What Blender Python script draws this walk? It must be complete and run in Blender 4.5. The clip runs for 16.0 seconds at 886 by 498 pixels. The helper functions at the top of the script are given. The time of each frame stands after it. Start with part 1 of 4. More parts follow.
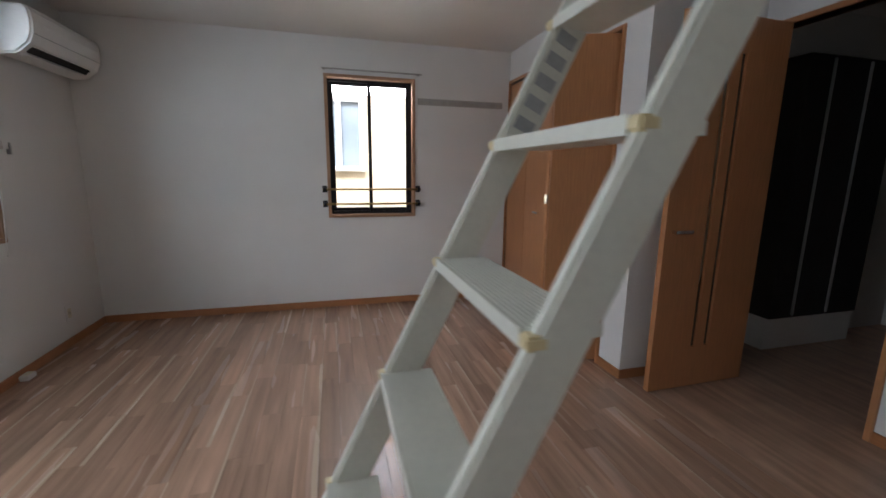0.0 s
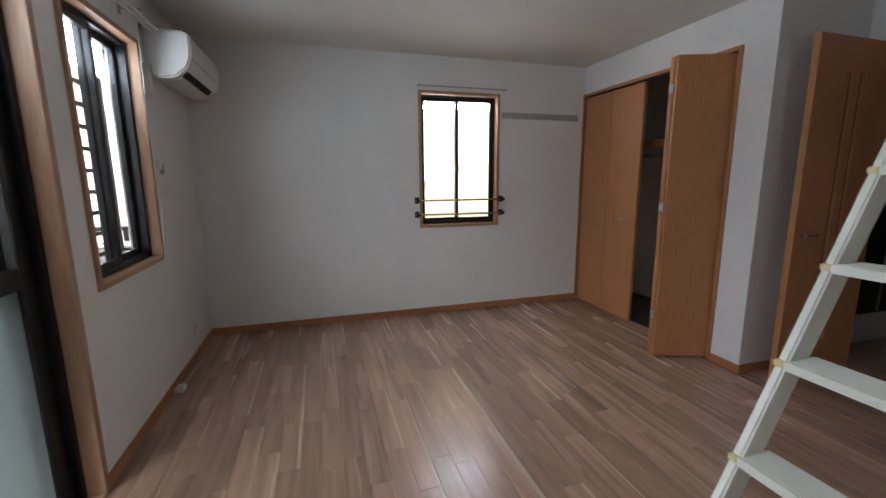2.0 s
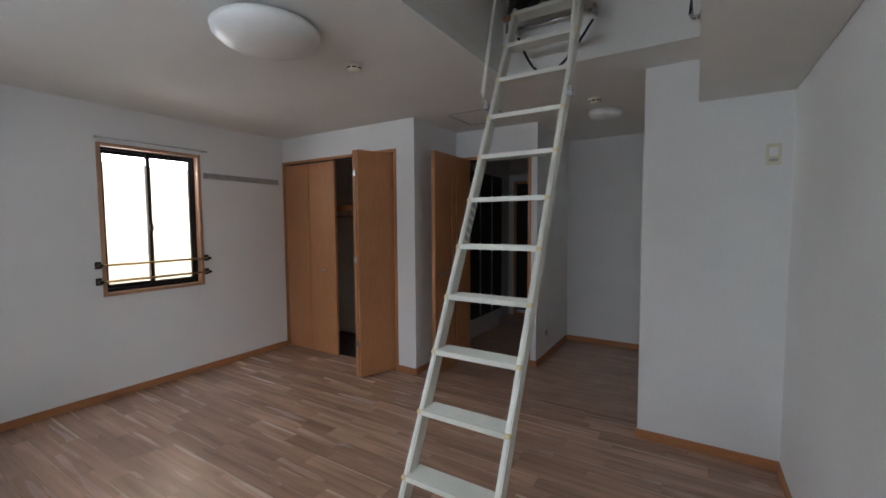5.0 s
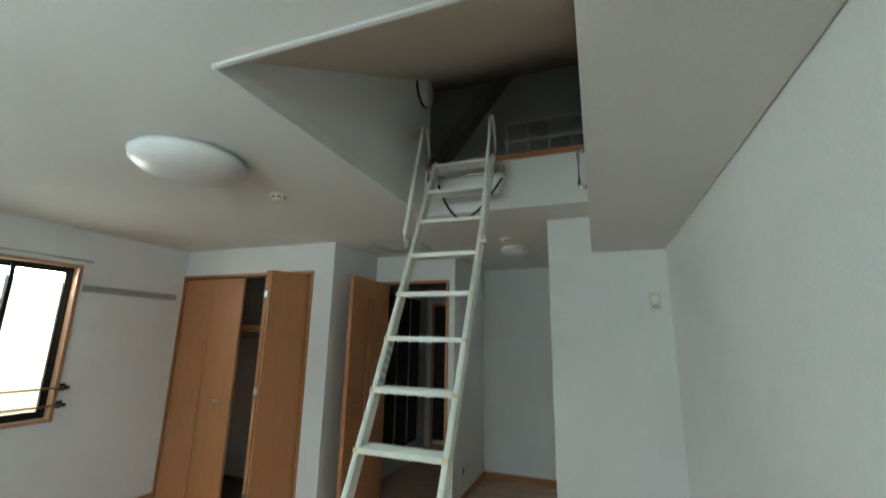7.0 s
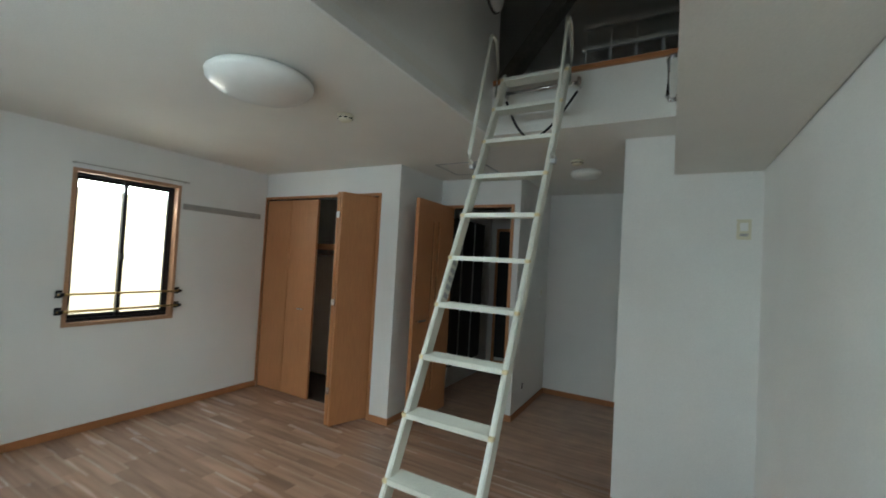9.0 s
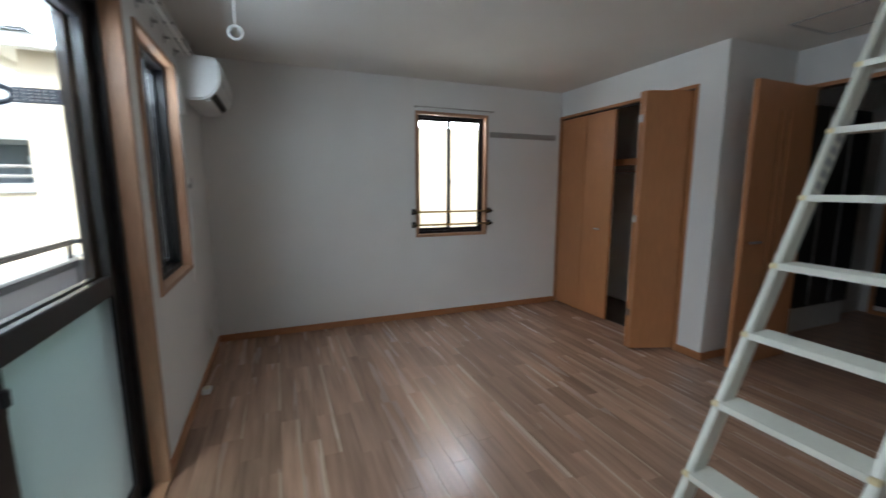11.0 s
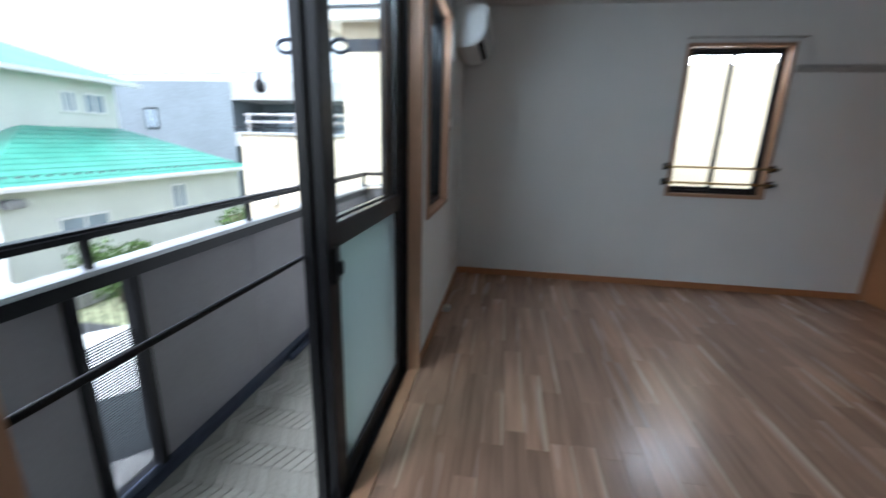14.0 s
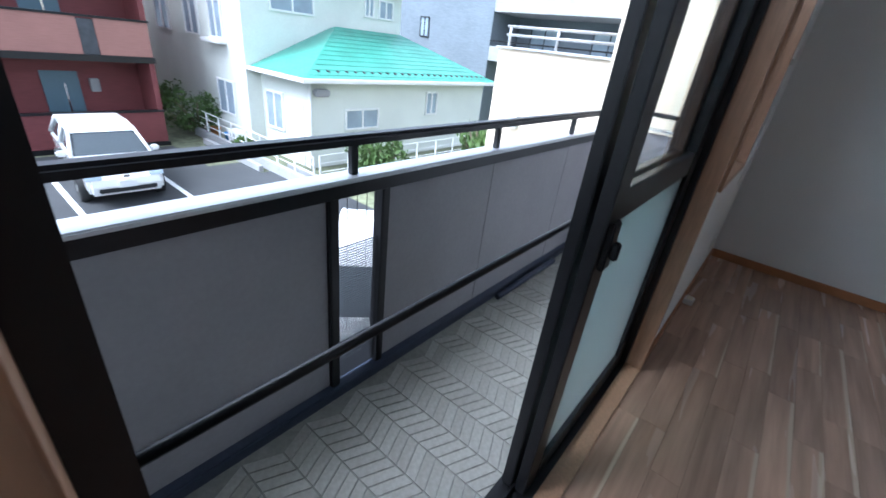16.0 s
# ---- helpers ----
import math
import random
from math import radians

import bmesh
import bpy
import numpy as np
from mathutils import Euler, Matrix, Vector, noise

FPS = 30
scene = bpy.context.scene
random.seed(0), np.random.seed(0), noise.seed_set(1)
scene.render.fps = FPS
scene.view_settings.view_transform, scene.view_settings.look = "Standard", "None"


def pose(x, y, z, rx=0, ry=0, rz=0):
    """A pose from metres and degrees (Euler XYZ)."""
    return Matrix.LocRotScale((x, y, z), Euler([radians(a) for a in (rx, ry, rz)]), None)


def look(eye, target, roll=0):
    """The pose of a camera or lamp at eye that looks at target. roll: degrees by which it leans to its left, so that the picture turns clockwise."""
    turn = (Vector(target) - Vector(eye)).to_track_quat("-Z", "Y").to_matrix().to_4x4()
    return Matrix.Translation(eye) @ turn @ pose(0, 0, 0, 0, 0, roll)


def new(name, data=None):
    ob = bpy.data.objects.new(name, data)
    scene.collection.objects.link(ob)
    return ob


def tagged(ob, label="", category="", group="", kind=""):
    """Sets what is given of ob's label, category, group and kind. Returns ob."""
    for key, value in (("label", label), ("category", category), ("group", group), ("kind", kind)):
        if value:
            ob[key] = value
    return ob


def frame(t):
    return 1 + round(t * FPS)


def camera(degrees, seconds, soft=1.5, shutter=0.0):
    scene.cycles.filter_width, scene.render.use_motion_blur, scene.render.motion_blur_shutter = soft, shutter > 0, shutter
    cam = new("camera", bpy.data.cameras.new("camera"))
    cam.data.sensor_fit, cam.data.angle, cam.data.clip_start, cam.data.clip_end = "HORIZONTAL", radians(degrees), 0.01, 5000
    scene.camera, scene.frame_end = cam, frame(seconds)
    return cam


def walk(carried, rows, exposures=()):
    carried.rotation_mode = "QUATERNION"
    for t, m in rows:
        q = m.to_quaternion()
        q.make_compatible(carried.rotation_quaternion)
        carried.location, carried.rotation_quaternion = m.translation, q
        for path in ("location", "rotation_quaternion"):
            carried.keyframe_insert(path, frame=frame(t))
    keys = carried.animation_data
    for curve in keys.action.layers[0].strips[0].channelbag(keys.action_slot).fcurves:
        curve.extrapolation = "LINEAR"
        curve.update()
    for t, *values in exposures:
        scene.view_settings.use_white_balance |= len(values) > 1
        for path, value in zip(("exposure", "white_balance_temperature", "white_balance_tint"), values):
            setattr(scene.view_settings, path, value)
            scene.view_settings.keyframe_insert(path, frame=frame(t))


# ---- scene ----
SKY, SUN, DOORLIGHT = 0.15, 1.5, 4.6
cam = camera(94.7, 16.0, shutter=0.5)
PATH = [
    (0, (1.917, -3.946, 1.251), (2.429, -2.049, 0.88), 0.6),
    (0.5, (1.672, -3.92, 1.256), (2.215, -2.016, 0.977), 0.9),
    (1, (1.401, -3.853, 1.261), (1.941, -1.947, 0.989), -0.9),
    (1.5, (1.145, -3.833, 1.256), (1.774, -1.972, 0.875), -2.9),
    (2, (0.96, -3.825, 1.29), (1.526, -1.937, 0.95), -0.4),
    (2.5, (0.757, -3.793, 1.313), (1.374, -1.91, 1.041), 0.7),
    (3, (0.61, -3.89, 1.377), (1.401, -2.073, 1.107), 0.6),
    (3.5, (0.476, -3.962, 1.378), (1.494, -2.26, 1.125), 4.1),
    (4, (0.446, -4.037, 1.386), (1.806, -2.584, 1.187), 2.8),
    (4.5, (0.52, -4.126, 1.341), (2.162, -2.995, 1.185), 1.6),
    (4.7, (0.511, -4.141, 1.369), (2.191, -3.067, 1.217), 0.2),
    (6.8, (0.501, -4.164, 1.512), (2.34, -3.438, 1.819), 1.0),
    (7, (0.506, -4.151, 1.541), (2.336, -3.465, 1.964), 1.1),
    (7.5, (0.503, -4.147, 1.571), (2.29, -3.432, 2.114), 1.5),
    (8, (0.512, -4.15, 1.557), (2.307, -3.382, 1.992), 2.2),
    (8.2, (0.511, -4.152, 1.542), (2.326, -3.376, 1.863), 2.2),
    (10.3, (0.619, -4.105, 1.438), (1.875, -2.573, 1.164), 1.6),
    (10.5, (0.636, -4.084, 1.391), (1.725, -2.429, 1.116), 0.6),
    (11, (0.556, -4.021, 1.339), (1.295, -2.188, 1.039), 0.0),
    (11.5, (0.496, -3.968, 1.317), (0.936, -2.042, 1.006), 0.6),
    (12, (0.457, -3.941, 1.308), (0.752, -1.99, 0.982), 0.9),
    (12.5, (0.451, -3.955, 1.307), (0.746, -2.002, 0.988), 1.3),
    (13, (0.462, -3.969, 1.315), (0.816, -2.024, 1.014), 1.5),
    (13.5, (0.472, -3.981, 1.298), (0.755, -2.028, 0.972), 1.4),
    (14, (0.44, -3.99, 1.245), (0.164, -2.115, 0.7475), 1.5),
    (14.5, (0.351, -3.903, 1.22), (-0.295, -2.148, 0.512), 3.2),
    (15, (0.248, -3.799, 1.23), (-0.591, -2.207, 0.358), 3.4),
    (15.5, (0.179, -3.765, 1.219), (-0.787, -2.283, 0.287), 5.2),
    (16, (0.15, -3.731, 1.228), (-0.939, -2.308, 0.34), 6.9),
]
walk(cam, [(t, look(eye, target, roll)) for t, eye, target, roll in PATH], [(0, 2.14, 6050, 14), (4.0, 2.1, 6050, 14), (4.7, 2.06, 6050, 15), (6.8, 2.52, 6050, -5), (8.2, 2.46, 6050, -5), (10.3, 2.15, 6000, 9), (11.5, 2.0, 5750, 7), (13.5, 1.86, 5700, 6), (14.3, 1.82, 5300, 8), (16, 1.82, 5150, 9)])

# ---- world, sun, exposure ----
world = bpy.data.worlds.new("overcast_sky")
scene.world = world
world.use_nodes = True
wn, wl = world.node_tree.nodes, world.node_tree.links
sky = wn.new("ShaderNodeTexSky")
sky.sky_type, sky.sun_disc = "NISHITA", False
sky.sun_elevation, sky.sun_rotation = radians(53), radians(202)
sky.dust_density, sky.ozone_density = 4.0, 1.0
grey = wn.new("ShaderNodeHueSaturation")
grey.inputs["Saturation"].default_value = 0.22
wl.new(sky.outputs[0], grey.inputs["Color"])
wl.new(grey.outputs[0], wn["Background"].inputs["Color"])
wn["Background"].inputs["Strength"].default_value = SKY

sun = new("sun", bpy.data.lights.new("sun", "SUN"))
sun.data.energy, sun.data.angle, sun.data.color = SUN, radians(25), (1.0, 0.97, 0.92)
sun.matrix_world = look((-8, -20, 29), (0, 0, 0))

# daylight that enters through the head of the balcony door and the small window's head
skylight = new("door_skylight", bpy.data.lights.new("door_skylight", "AREA"))
skylight.data.shape, skylight.data.size, skylight.data.size_y = "RECTANGLE", 1.7, 0.2
skylight.data.energy, skylight.data.color = DOORLIGHT, (0.84, 0.94, 1.0)
skylight.matrix_world = look((-0.19, -2.83, 1.955), (1.0, -2.83, 2.05))
skylight2 = new("window_skylight", bpy.data.lights.new("window_skylight", "AREA"))
skylight2.data.shape, skylight2.data.size, skylight2.data.size_y = "RECTANGLE", 0.7, 0.2
skylight2.data.energy, skylight2.data.color = DOORLIGHT * 0.25, (0.84, 0.94, 1.0)
skylight2.matrix_world = look((-0.155, -1.32, 1.95), (1.0, -1.32, 1.90))

skylight3 = new("north_skylight", bpy.data.lights.new("north_skylight", "AREA"))
skylight3.data.shape, skylight3.data.size, skylight3.data.size_y = "RECTANGLE", 0.72, 0.09
skylight3.data.energy, skylight3.data.color = 1.3, (0.92, 0.96, 1.0)
skylight3.matrix_world = look((2.285, 0.145, 2.0), (2.285, -1.0, 1.45))


# ---- materials ----
def material(name, color, rough=0.6, metal=0.0, grain=0.0, scale=30.0, bump=0.0, stretch=(1, 1, 1), vary=0.0, stain=0.0, stain_scale=1.5, spec=0.5, coat=0.0):
    """A surface with fine grain, broad stains, relief and a slight change from piece to piece."""
    m = bpy.data.materials.new(name)
    m.use_nodes = True
    n, l = m.node_tree.nodes, m.node_tree.links
    b = n["Principled BSDF"]
    b.inputs["Roughness"].default_value, b.inputs["Metallic"].default_value = rough, metal
    b.inputs["Specular IOR Level"].default_value = spec
    b.inputs["Coat Weight"].default_value = coat
    b.inputs["Base Color"].default_value = (*color, 1)
    co = n.new("ShaderNodeTexCoord")
    mp = n.new("ShaderNodeMapping")
    mp.inputs["Scale"].default_value = stretch
    l.new(co.outputs["Object"], mp.inputs["Vector"])
    fine = n.new("ShaderNodeTexNoise")
    fine.inputs["Scale"].default_value, fine.inputs["Detail"].default_value = scale, 5
    broad = n.new("ShaderNodeTexNoise")
    broad.inputs["Scale"].default_value, broad.inputs["Detail"].default_value = stain_scale, 3
    l.new(mp.outputs[0], fine.inputs["Vector"])
    l.new(co.outputs["Object"], broad.inputs["Vector"])
    value = None
    for tex, amount in ((fine, grain), (broad, stain)):
        if amount:
            r = n.new("ShaderNodeMapRange")
            r.inputs["From Min"].default_value, r.inputs["From Max"].default_value = 0.3, 0.7
            r.inputs["To Min"].default_value, r.inputs["To Max"].default_value = 1 - amount, 1 + amount
            l.new(tex.outputs["Fac"], r.inputs["Value"])
            value = times(n, l, value, r.outputs[0])
    if vary:
        info = n.new("ShaderNodeObjectInfo")
        r = n.new("ShaderNodeMapRange")
        r.inputs["To Min"].default_value, r.inputs["To Max"].default_value = 1 - vary, 1 + vary
        l.new(info.outputs["Random"], r.inputs["Value"])
        value = times(n, l, value, r.outputs[0])
    if value:
        h = n.new("ShaderNodeHueSaturation")
        h.inputs["Color"].default_value = (*color, 1)
        l.new(value, h.inputs["Value"])
        l.new(h.outputs[0], b.inputs["Base Color"])
    if bump:
        bp = n.new("ShaderNodeBump")
        bp.inputs["Strength"].default_value, bp.inputs["Distance"].default_value = bump, 0.004
        l.new(fine.outputs["Fac"], bp.inputs["Height"])
        l.new(bp.outputs[0], b.inputs["Normal"])
    return m


def times(n, l, a, b):
    if a is None:
        return b
    k = n.new("ShaderNodeMath")
    k.operation = "MULTIPLY"
    l.new(a, k.inputs[0])
    l.new(b, k.inputs[1])
    return k.outputs[0]


def glass(name, color, rough, ior=1.1):
    m = bpy.data.materials.new(name)
    m.use_nodes = True
    b = m.node_tree.nodes["Principled BSDF"]
    b.inputs["Base Color"].default_value = (*color, 1)
    b.inputs["Roughness"].default_value, b.inputs["IOR"].default_value = rough, ior
    b.inputs["Transmission Weight"].default_value = 1.0
    return m


def plank_material():
    """Brown laminated boards: long grain, a pale sap streak along some edges, a worn semi-gloss finish."""
    m = material("floor_board", (0.40, 0.25, 0.172), rough=0.3, grain=0.27, scale=22, stretch=(1, 0.07, 1), bump=0.05, vary=0.17, spec=0.5)
    n, l = m.node_tree.nodes, m.node_tree.links
    b = n["Principled BSDF"]
    old = b.inputs["Base Color"].links[0].from_socket
    co = n["Texture Coordinate"]
    info = n.new("ShaderNodeObjectInfo")
    sep = n.new("ShaderNodeSeparateXYZ")
    l.new(co.outputs["Object"], sep.inputs[0])
    wob = n.new("ShaderNodeTexNoise")
    wob.inputs["Scale"].default_value = 12
    apart = n.new("ShaderNodeVectorMath")
    apart.operation = "MULTIPLY_ADD"
    apart.inputs[1].default_value = (13, 7, 3)
    l.new(info.outputs["Random"], apart.inputs[0])
    l.new(co.outputs["Object"], apart.inputs[2])
    l.new(apart.outputs[0], n["Mapping"].inputs["Vector"])
    l.new(n["Mapping"].outputs[0], wob.inputs["Vector"])
    add = n.new("ShaderNodeMath")
    add.operation = "MULTIPLY_ADD"
    l.new(wob.outputs["Fac"], add.inputs[0])
    add.inputs[1].default_value = 0.06
    l.new(sep.outputs["X"], add.inputs[2])
    edge = n.new("ShaderNodeMapRange")
    edge.inputs["From Min"].default_value, edge.inputs["From Max"].default_value = 0.066, 0.072
    l.new(add.outputs[0], edge.inputs["Value"])
    some = n.new("ShaderNodeMath")
    some.operation = "GREATER_THAN"
    some.inputs[1].default_value = 0.58
    l.new(info.outputs["Random"], some.inputs[0])
    fac = times(n, l, edge.outputs[0], some.outputs[0])
    mix = n.new("ShaderNodeMix")
    mix.data_type = "RGBA"
    l.new(fac, mix.inputs["Factor"])
    l.new(old, mix.inputs[6])
    mix.inputs[7].default_value = (0.54, 0.40, 0.285, 1)
    l.new(mix.outputs[2], b.inputs["Base Color"])
    wear = n.new("ShaderNodeMapRange")
    wear.inputs["To Min"].default_value, wear.inputs["To Max"].default_value = 0.13, 0.36
    l.new(wob.outputs["Fac"], wear.inputs["Value"])
    l.new(wear.outputs[0], b.inputs["Roughness"])
    return m


PLANK_FAR = material("floor_board_far", (0.40, 0.25, 0.172), rough=0.3, grain=0.27, scale=22, stretch=(1, 0.07, 1), bump=0.05, stain=0.12, stain_scale=7)
WALL = material("wallpaper", (0.80, 0.795, 0.775), rough=0.85, grain=0.03, scale=140, bump=0.2, stain=0.03, spec=0.25)
CEIL = material("ceiling_paper", (0.79, 0.775, 0.735), rough=0.9, grain=0.03, scale=120, bump=0.15, stain=0.03, spec=0.2)
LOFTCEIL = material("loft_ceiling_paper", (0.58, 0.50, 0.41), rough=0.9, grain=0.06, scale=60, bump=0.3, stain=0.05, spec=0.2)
PLANK = plank_material()
SUBFLOOR = material("floor_base", (0.07, 0.045, 0.03), rough=0.7, grain=0.2)
WOOD = material("orange_wood", (0.47, 0.21, 0.085), rough=0.42, grain=0.10, scale=22, stretch=(6, 6, 0.35), bump=0.04, stain=0.05)
BASEWOOD = material("baseboard_wood", (0.42, 0.18, 0.07), rough=0.45, grain=0.12, scale=24, stretch=(0.5, 0.5, 6), bump=0.04)
TRIMWOOD = material("window_trim_wood", (0.43, 0.25, 0.15), rough=0.5, grain=0.12, scale=24, stretch=(5, 5, 0.5), bump=0.05)
BLACK = material("bronze_black_aluminium", (0.012, 0.012, 0.014), rough=0.34, metal=0.2, grain=0.1, scale=60, stain=0.08)
# near-black: shade of slots and of the unlit hall put into colour
DARK = material("shade_black", (0.02, 0.018, 0.016), rough=0.8, grain=0.2)
LADDER = material("cream_painted_aluminium", (0.76, 0.75, 0.66), rough=0.38, grain=0.03, scale=80, stain=0.05, stain_scale=6)
CAPS = material("yellowed_plastic", (0.72, 0.60, 0.34), rough=0.5, grain=0.05)
CHROME = material("chrome", (0.75, 0.75, 0.76), rough=0.18, metal=1.0, grain=0.03, scale=50)
WHITE = material("white_plastic", (0.80, 0.80, 0.78), rough=0.35, grain=0.02, scale=40, stain=0.03)
CREAMP = material("cream_plastic", (0.70, 0.66, 0.52), rough=0.45, grain=0.03)
SHADE = material("acrylic_shade", (0.82, 0.82, 0.80), rough=0.3, grain=0.02, scale=20, coat=0.3)
BRASS = material("brass_bar", (0.42, 0.28, 0.10), rough=0.3, metal=0.9, grain=0.1, scale=60)
STEEL = material("grey_steel", (0.42, 0.42, 0.42), rough=0.45, metal=0.4, grain=0.08, scale=60)
GREYWOOD = material("grey_rail_board", (0.42, 0.40, 0.37), rough=0.6, grain=0.12, scale=30)
STRAP = material("black_webbing", (0.015, 0.015, 0.018), rough=0.8, grain=0.2, scale=90)
CLEAR = glass("clear_glass", (0.97, 0.99, 0.98), 0.0)
FROST = glass("frosted_glass", (0.63, 0.75, 0.73), 0.55, 1.3)
FILM = glass("frosted_window", (0.97, 0.97, 0.94), 0.6, 1.3)
PANEL = material("grey_balcony_panel", (0.275, 0.263, 0.275), rough=0.55, grain=0.04, scale=50, stain=0.08, stain_scale=2)
ALU = material("pale_aluminium_cap", (0.62, 0.64, 0.66), rough=0.35, metal=0.5, grain=0.05, scale=60, stain=0.08)
TILE = material("balcony_tile", (0.28, 0.27, 0.245), rough=0.5, grain=0.15, scale=45, bump=0.2, vary=0.10, stain=0.16, stain_scale=2.5)
CEMENT = material("cement", (0.19, 0.185, 0.17), rough=0.75, grain=0.15, scale=40, bump=0.3, stain=0.15)
NAVY = material("slate_blue_metal", (0.045, 0.055, 0.085), rough=0.4, metal=0.3, grain=0.08, scale=50)
ASPHALT = material("asphalt", (0.05, 0.052, 0.055), rough=0.75, grain=0.3, scale=60, bump=0.3, stain=0.2, stain_scale=0.4)
EARTH = material("earth_and_grass", (0.16, 0.17, 0.10), rough=0.9, grain=0.35, scale=6, bump=0.5, stain=0.3, stain_scale=0.3)
LINE = material("white_road_paint", (0.75, 0.75, 0.74), rough=0.6, grain=0.1, scale=30, stain=0.12)
CREAM = material("cream_render", (0.74, 0.64, 0.49), rough=0.85, grain=0.05, scale=50, bump=0.3, stain=0.05)
PALE = material("pale_render", (0.68, 0.70, 0.64), rough=0.85, grain=0.05, scale=30, bump=0.3, stain=0.06, stain_scale=0.6)
GREEN = material("green_metal_roof", (0.085, 0.31, 0.23), rough=0.26, grain=0.08, scale=12, stain=0.12, stain_scale=1.2)
GREYTILE = material("grey_wall_tile", (0.16, 0.185, 0.21), rough=0.6, grain=0.12, scale=9, stretch=(0.4, 0.4, 3), stain=0.1, stain_scale=0.5)
CONCRETE = material("light_concrete", (0.34, 0.34, 0.34), rough=0.8, grain=0.08, scale=20, stain=0.1)
RED = material("dark_red_siding", (0.17, 0.045, 0.045), rough=0.7, grain=0.12, scale=10, stretch=(0.3, 0.3, 6), stain=0.08)
ROSE = material("rose_brown_siding", (0.33, 0.16, 0.13), rough=0.7, grain=0.08, scale=10, stretch=(0.3, 0.3, 6), stain=0.06)
TEAL = material("slate_teal_door", (0.10, 0.16, 0.20), rough=0.45, grain=0.05, stain=0.05)
SLATE = material("dark_roof_tile", (0.06, 0.065, 0.075), rough=0.5, grain=0.2, scale=8, stain=0.15)
PANE = material("reflecting_window_pane", (0.30, 0.36, 0.42), rough=0.08, grain=0.05, scale=2, stain=0.15, stain_scale=1.0, spec=0.8)
CARPAINT = material("white_car_paint", (0.80, 0.80, 0.79), rough=0.2, grain=0.01, coat=0.6)
CARGLASS = material("dark_car_glass", (0.04, 0.05, 0.055), rough=0.06, grain=0.05, spec=0.8)
RUBBER = material("tyre_rubber", (0.02, 0.02, 0.02), rough=0.85, grain=0.1)
LEAF = material("leaves", (0.075, 0.13, 0.03), rough=0.6, grain=0.4, scale=3, vary=0.1)
BARK = material("bark", (0.13, 0.10, 0.07), rough=0.9, grain=0.3, scale=20)
BLUEP = material("blue_plastic", (0.08, 0.28, 0.62), rough=0.5, grain=0.05)
ORANGEP = material("terracotta_pot", (0.55, 0.22, 0.08), rough=0.7, grain=0.1)


# ---- mesh helpers ----
def add_box(bm, x0, x1, y0, y1, z0, z1, m=None):
    vs = bmesh.ops.create_cube(bm, size=1.0)["verts"]
    for v in vs:
        v.co = Vector(((x0 + x1) / 2 + v.co.x * (x1 - x0), (y0 + y1) / 2 + v.co.y * (y1 - y0), (z0 + z1) / 2 + v.co.z * (z1 - z0)))
        if m:
            v.co = m @ v.co
    return vs


def add_tube(bm, points, r, sides=10):
    """A round bar that follows the points, with closed ends."""
    pts = [Vector(p) for p in points]
    rings = []
    for i, p in enumerate(pts):
        d = (pts[min(i + 1, len(pts) - 1)] - pts[max(i - 1, 0)]).normalized()
        q = d.to_track_quat("Z", "Y")
        rings.append([bm.verts.new(p + q @ Vector((r * math.cos(a), r * math.sin(a), 0))) for a in [2 * math.pi * k / sides for k in range(sides)]])
    for a, b in zip(rings, rings[1:]):
        for k in range(sides):
            bm.faces.new((a[k], a[(k + 1) % sides], b[(k + 1) % sides], b[k])).smooth = True
    bm.faces.new(rings[0][::-1])
    bm.faces.new(rings[-1])


def add_lathe(bm, profile, centre, axis="Z", sides=40):
    """A turned shape: profile rows of (radius, height) about an axis through centre."""
    turn = {"Z": Matrix(), "X": Matrix.Rotation(radians(90), 4, "Y"), "Y": Matrix.Rotation(radians(-90), 4, "X")}[axis]
    rings = [[bm.verts.new(Vector(centre) + turn @ Vector((r * math.cos(a), r * math.sin(a), h))) for a in [2 * math.pi * k / sides for k in range(sides)]] for r, h in profile]
    for a, b in zip(rings, rings[1:]):
        for k in range(sides):
            bm.faces.new((a[k], a[(k + 1) % sides], b[(k + 1) % sides], b[k])).smooth = True
    bm.faces.new(rings[0][::-1])
    bm.faces.new(rings[-1])


def add_prism(bm, outline, a0, a1, axis="Y"):
    """An outline pulled along an axis: (x, z) pairs along Y, (y, z) along X, (x, y) along Z."""
    def at(p, a):
        return {"Y": (p[0], a, p[1]), "X": (a, p[0], p[1]), "Z": (p[0], p[1], a)}[axis]
    lo = [bm.verts.new(at(p, a0)) for p in outline]
    hi = [bm.verts.new(at(p, a1)) for p in outline]
    bm.faces.new(lo)
    bm.faces.new(hi[::-1])
    k = len(outline)
    for i in range(k):
        bm.faces.new((lo[i], hi[i], hi[(i + 1) % k], lo[(i + 1) % k]))


def finish(name, bm, mat, parent=None, bevel=0.0, segments=2):
    bmesh.ops.recalc_face_normals(bm, faces=bm.faces)
    if bevel:
        sharp = [e for e in bm.edges if len(e.link_faces) == 2 and e.calc_face_angle(0) > 0.6]
        bmesh.ops.bevel(bm, geom=sharp, offset=bevel, segments=segments, affect="EDGES", clamp_overlap=True)
    me = bpy.data.meshes.new(name)
    bm.to_mesh(me)
    bm.free()
    me.materials.append(mat)
    ob = new(name, me)
    ob.parent = parent
    return ob


def boxes(name, mat, rows, parent=None, bevel=0.0, m=None):
    bm = bmesh.new()
    for r in rows:
        add_box(bm, *r, m)
    return finish(name, bm, mat, parent, bevel)


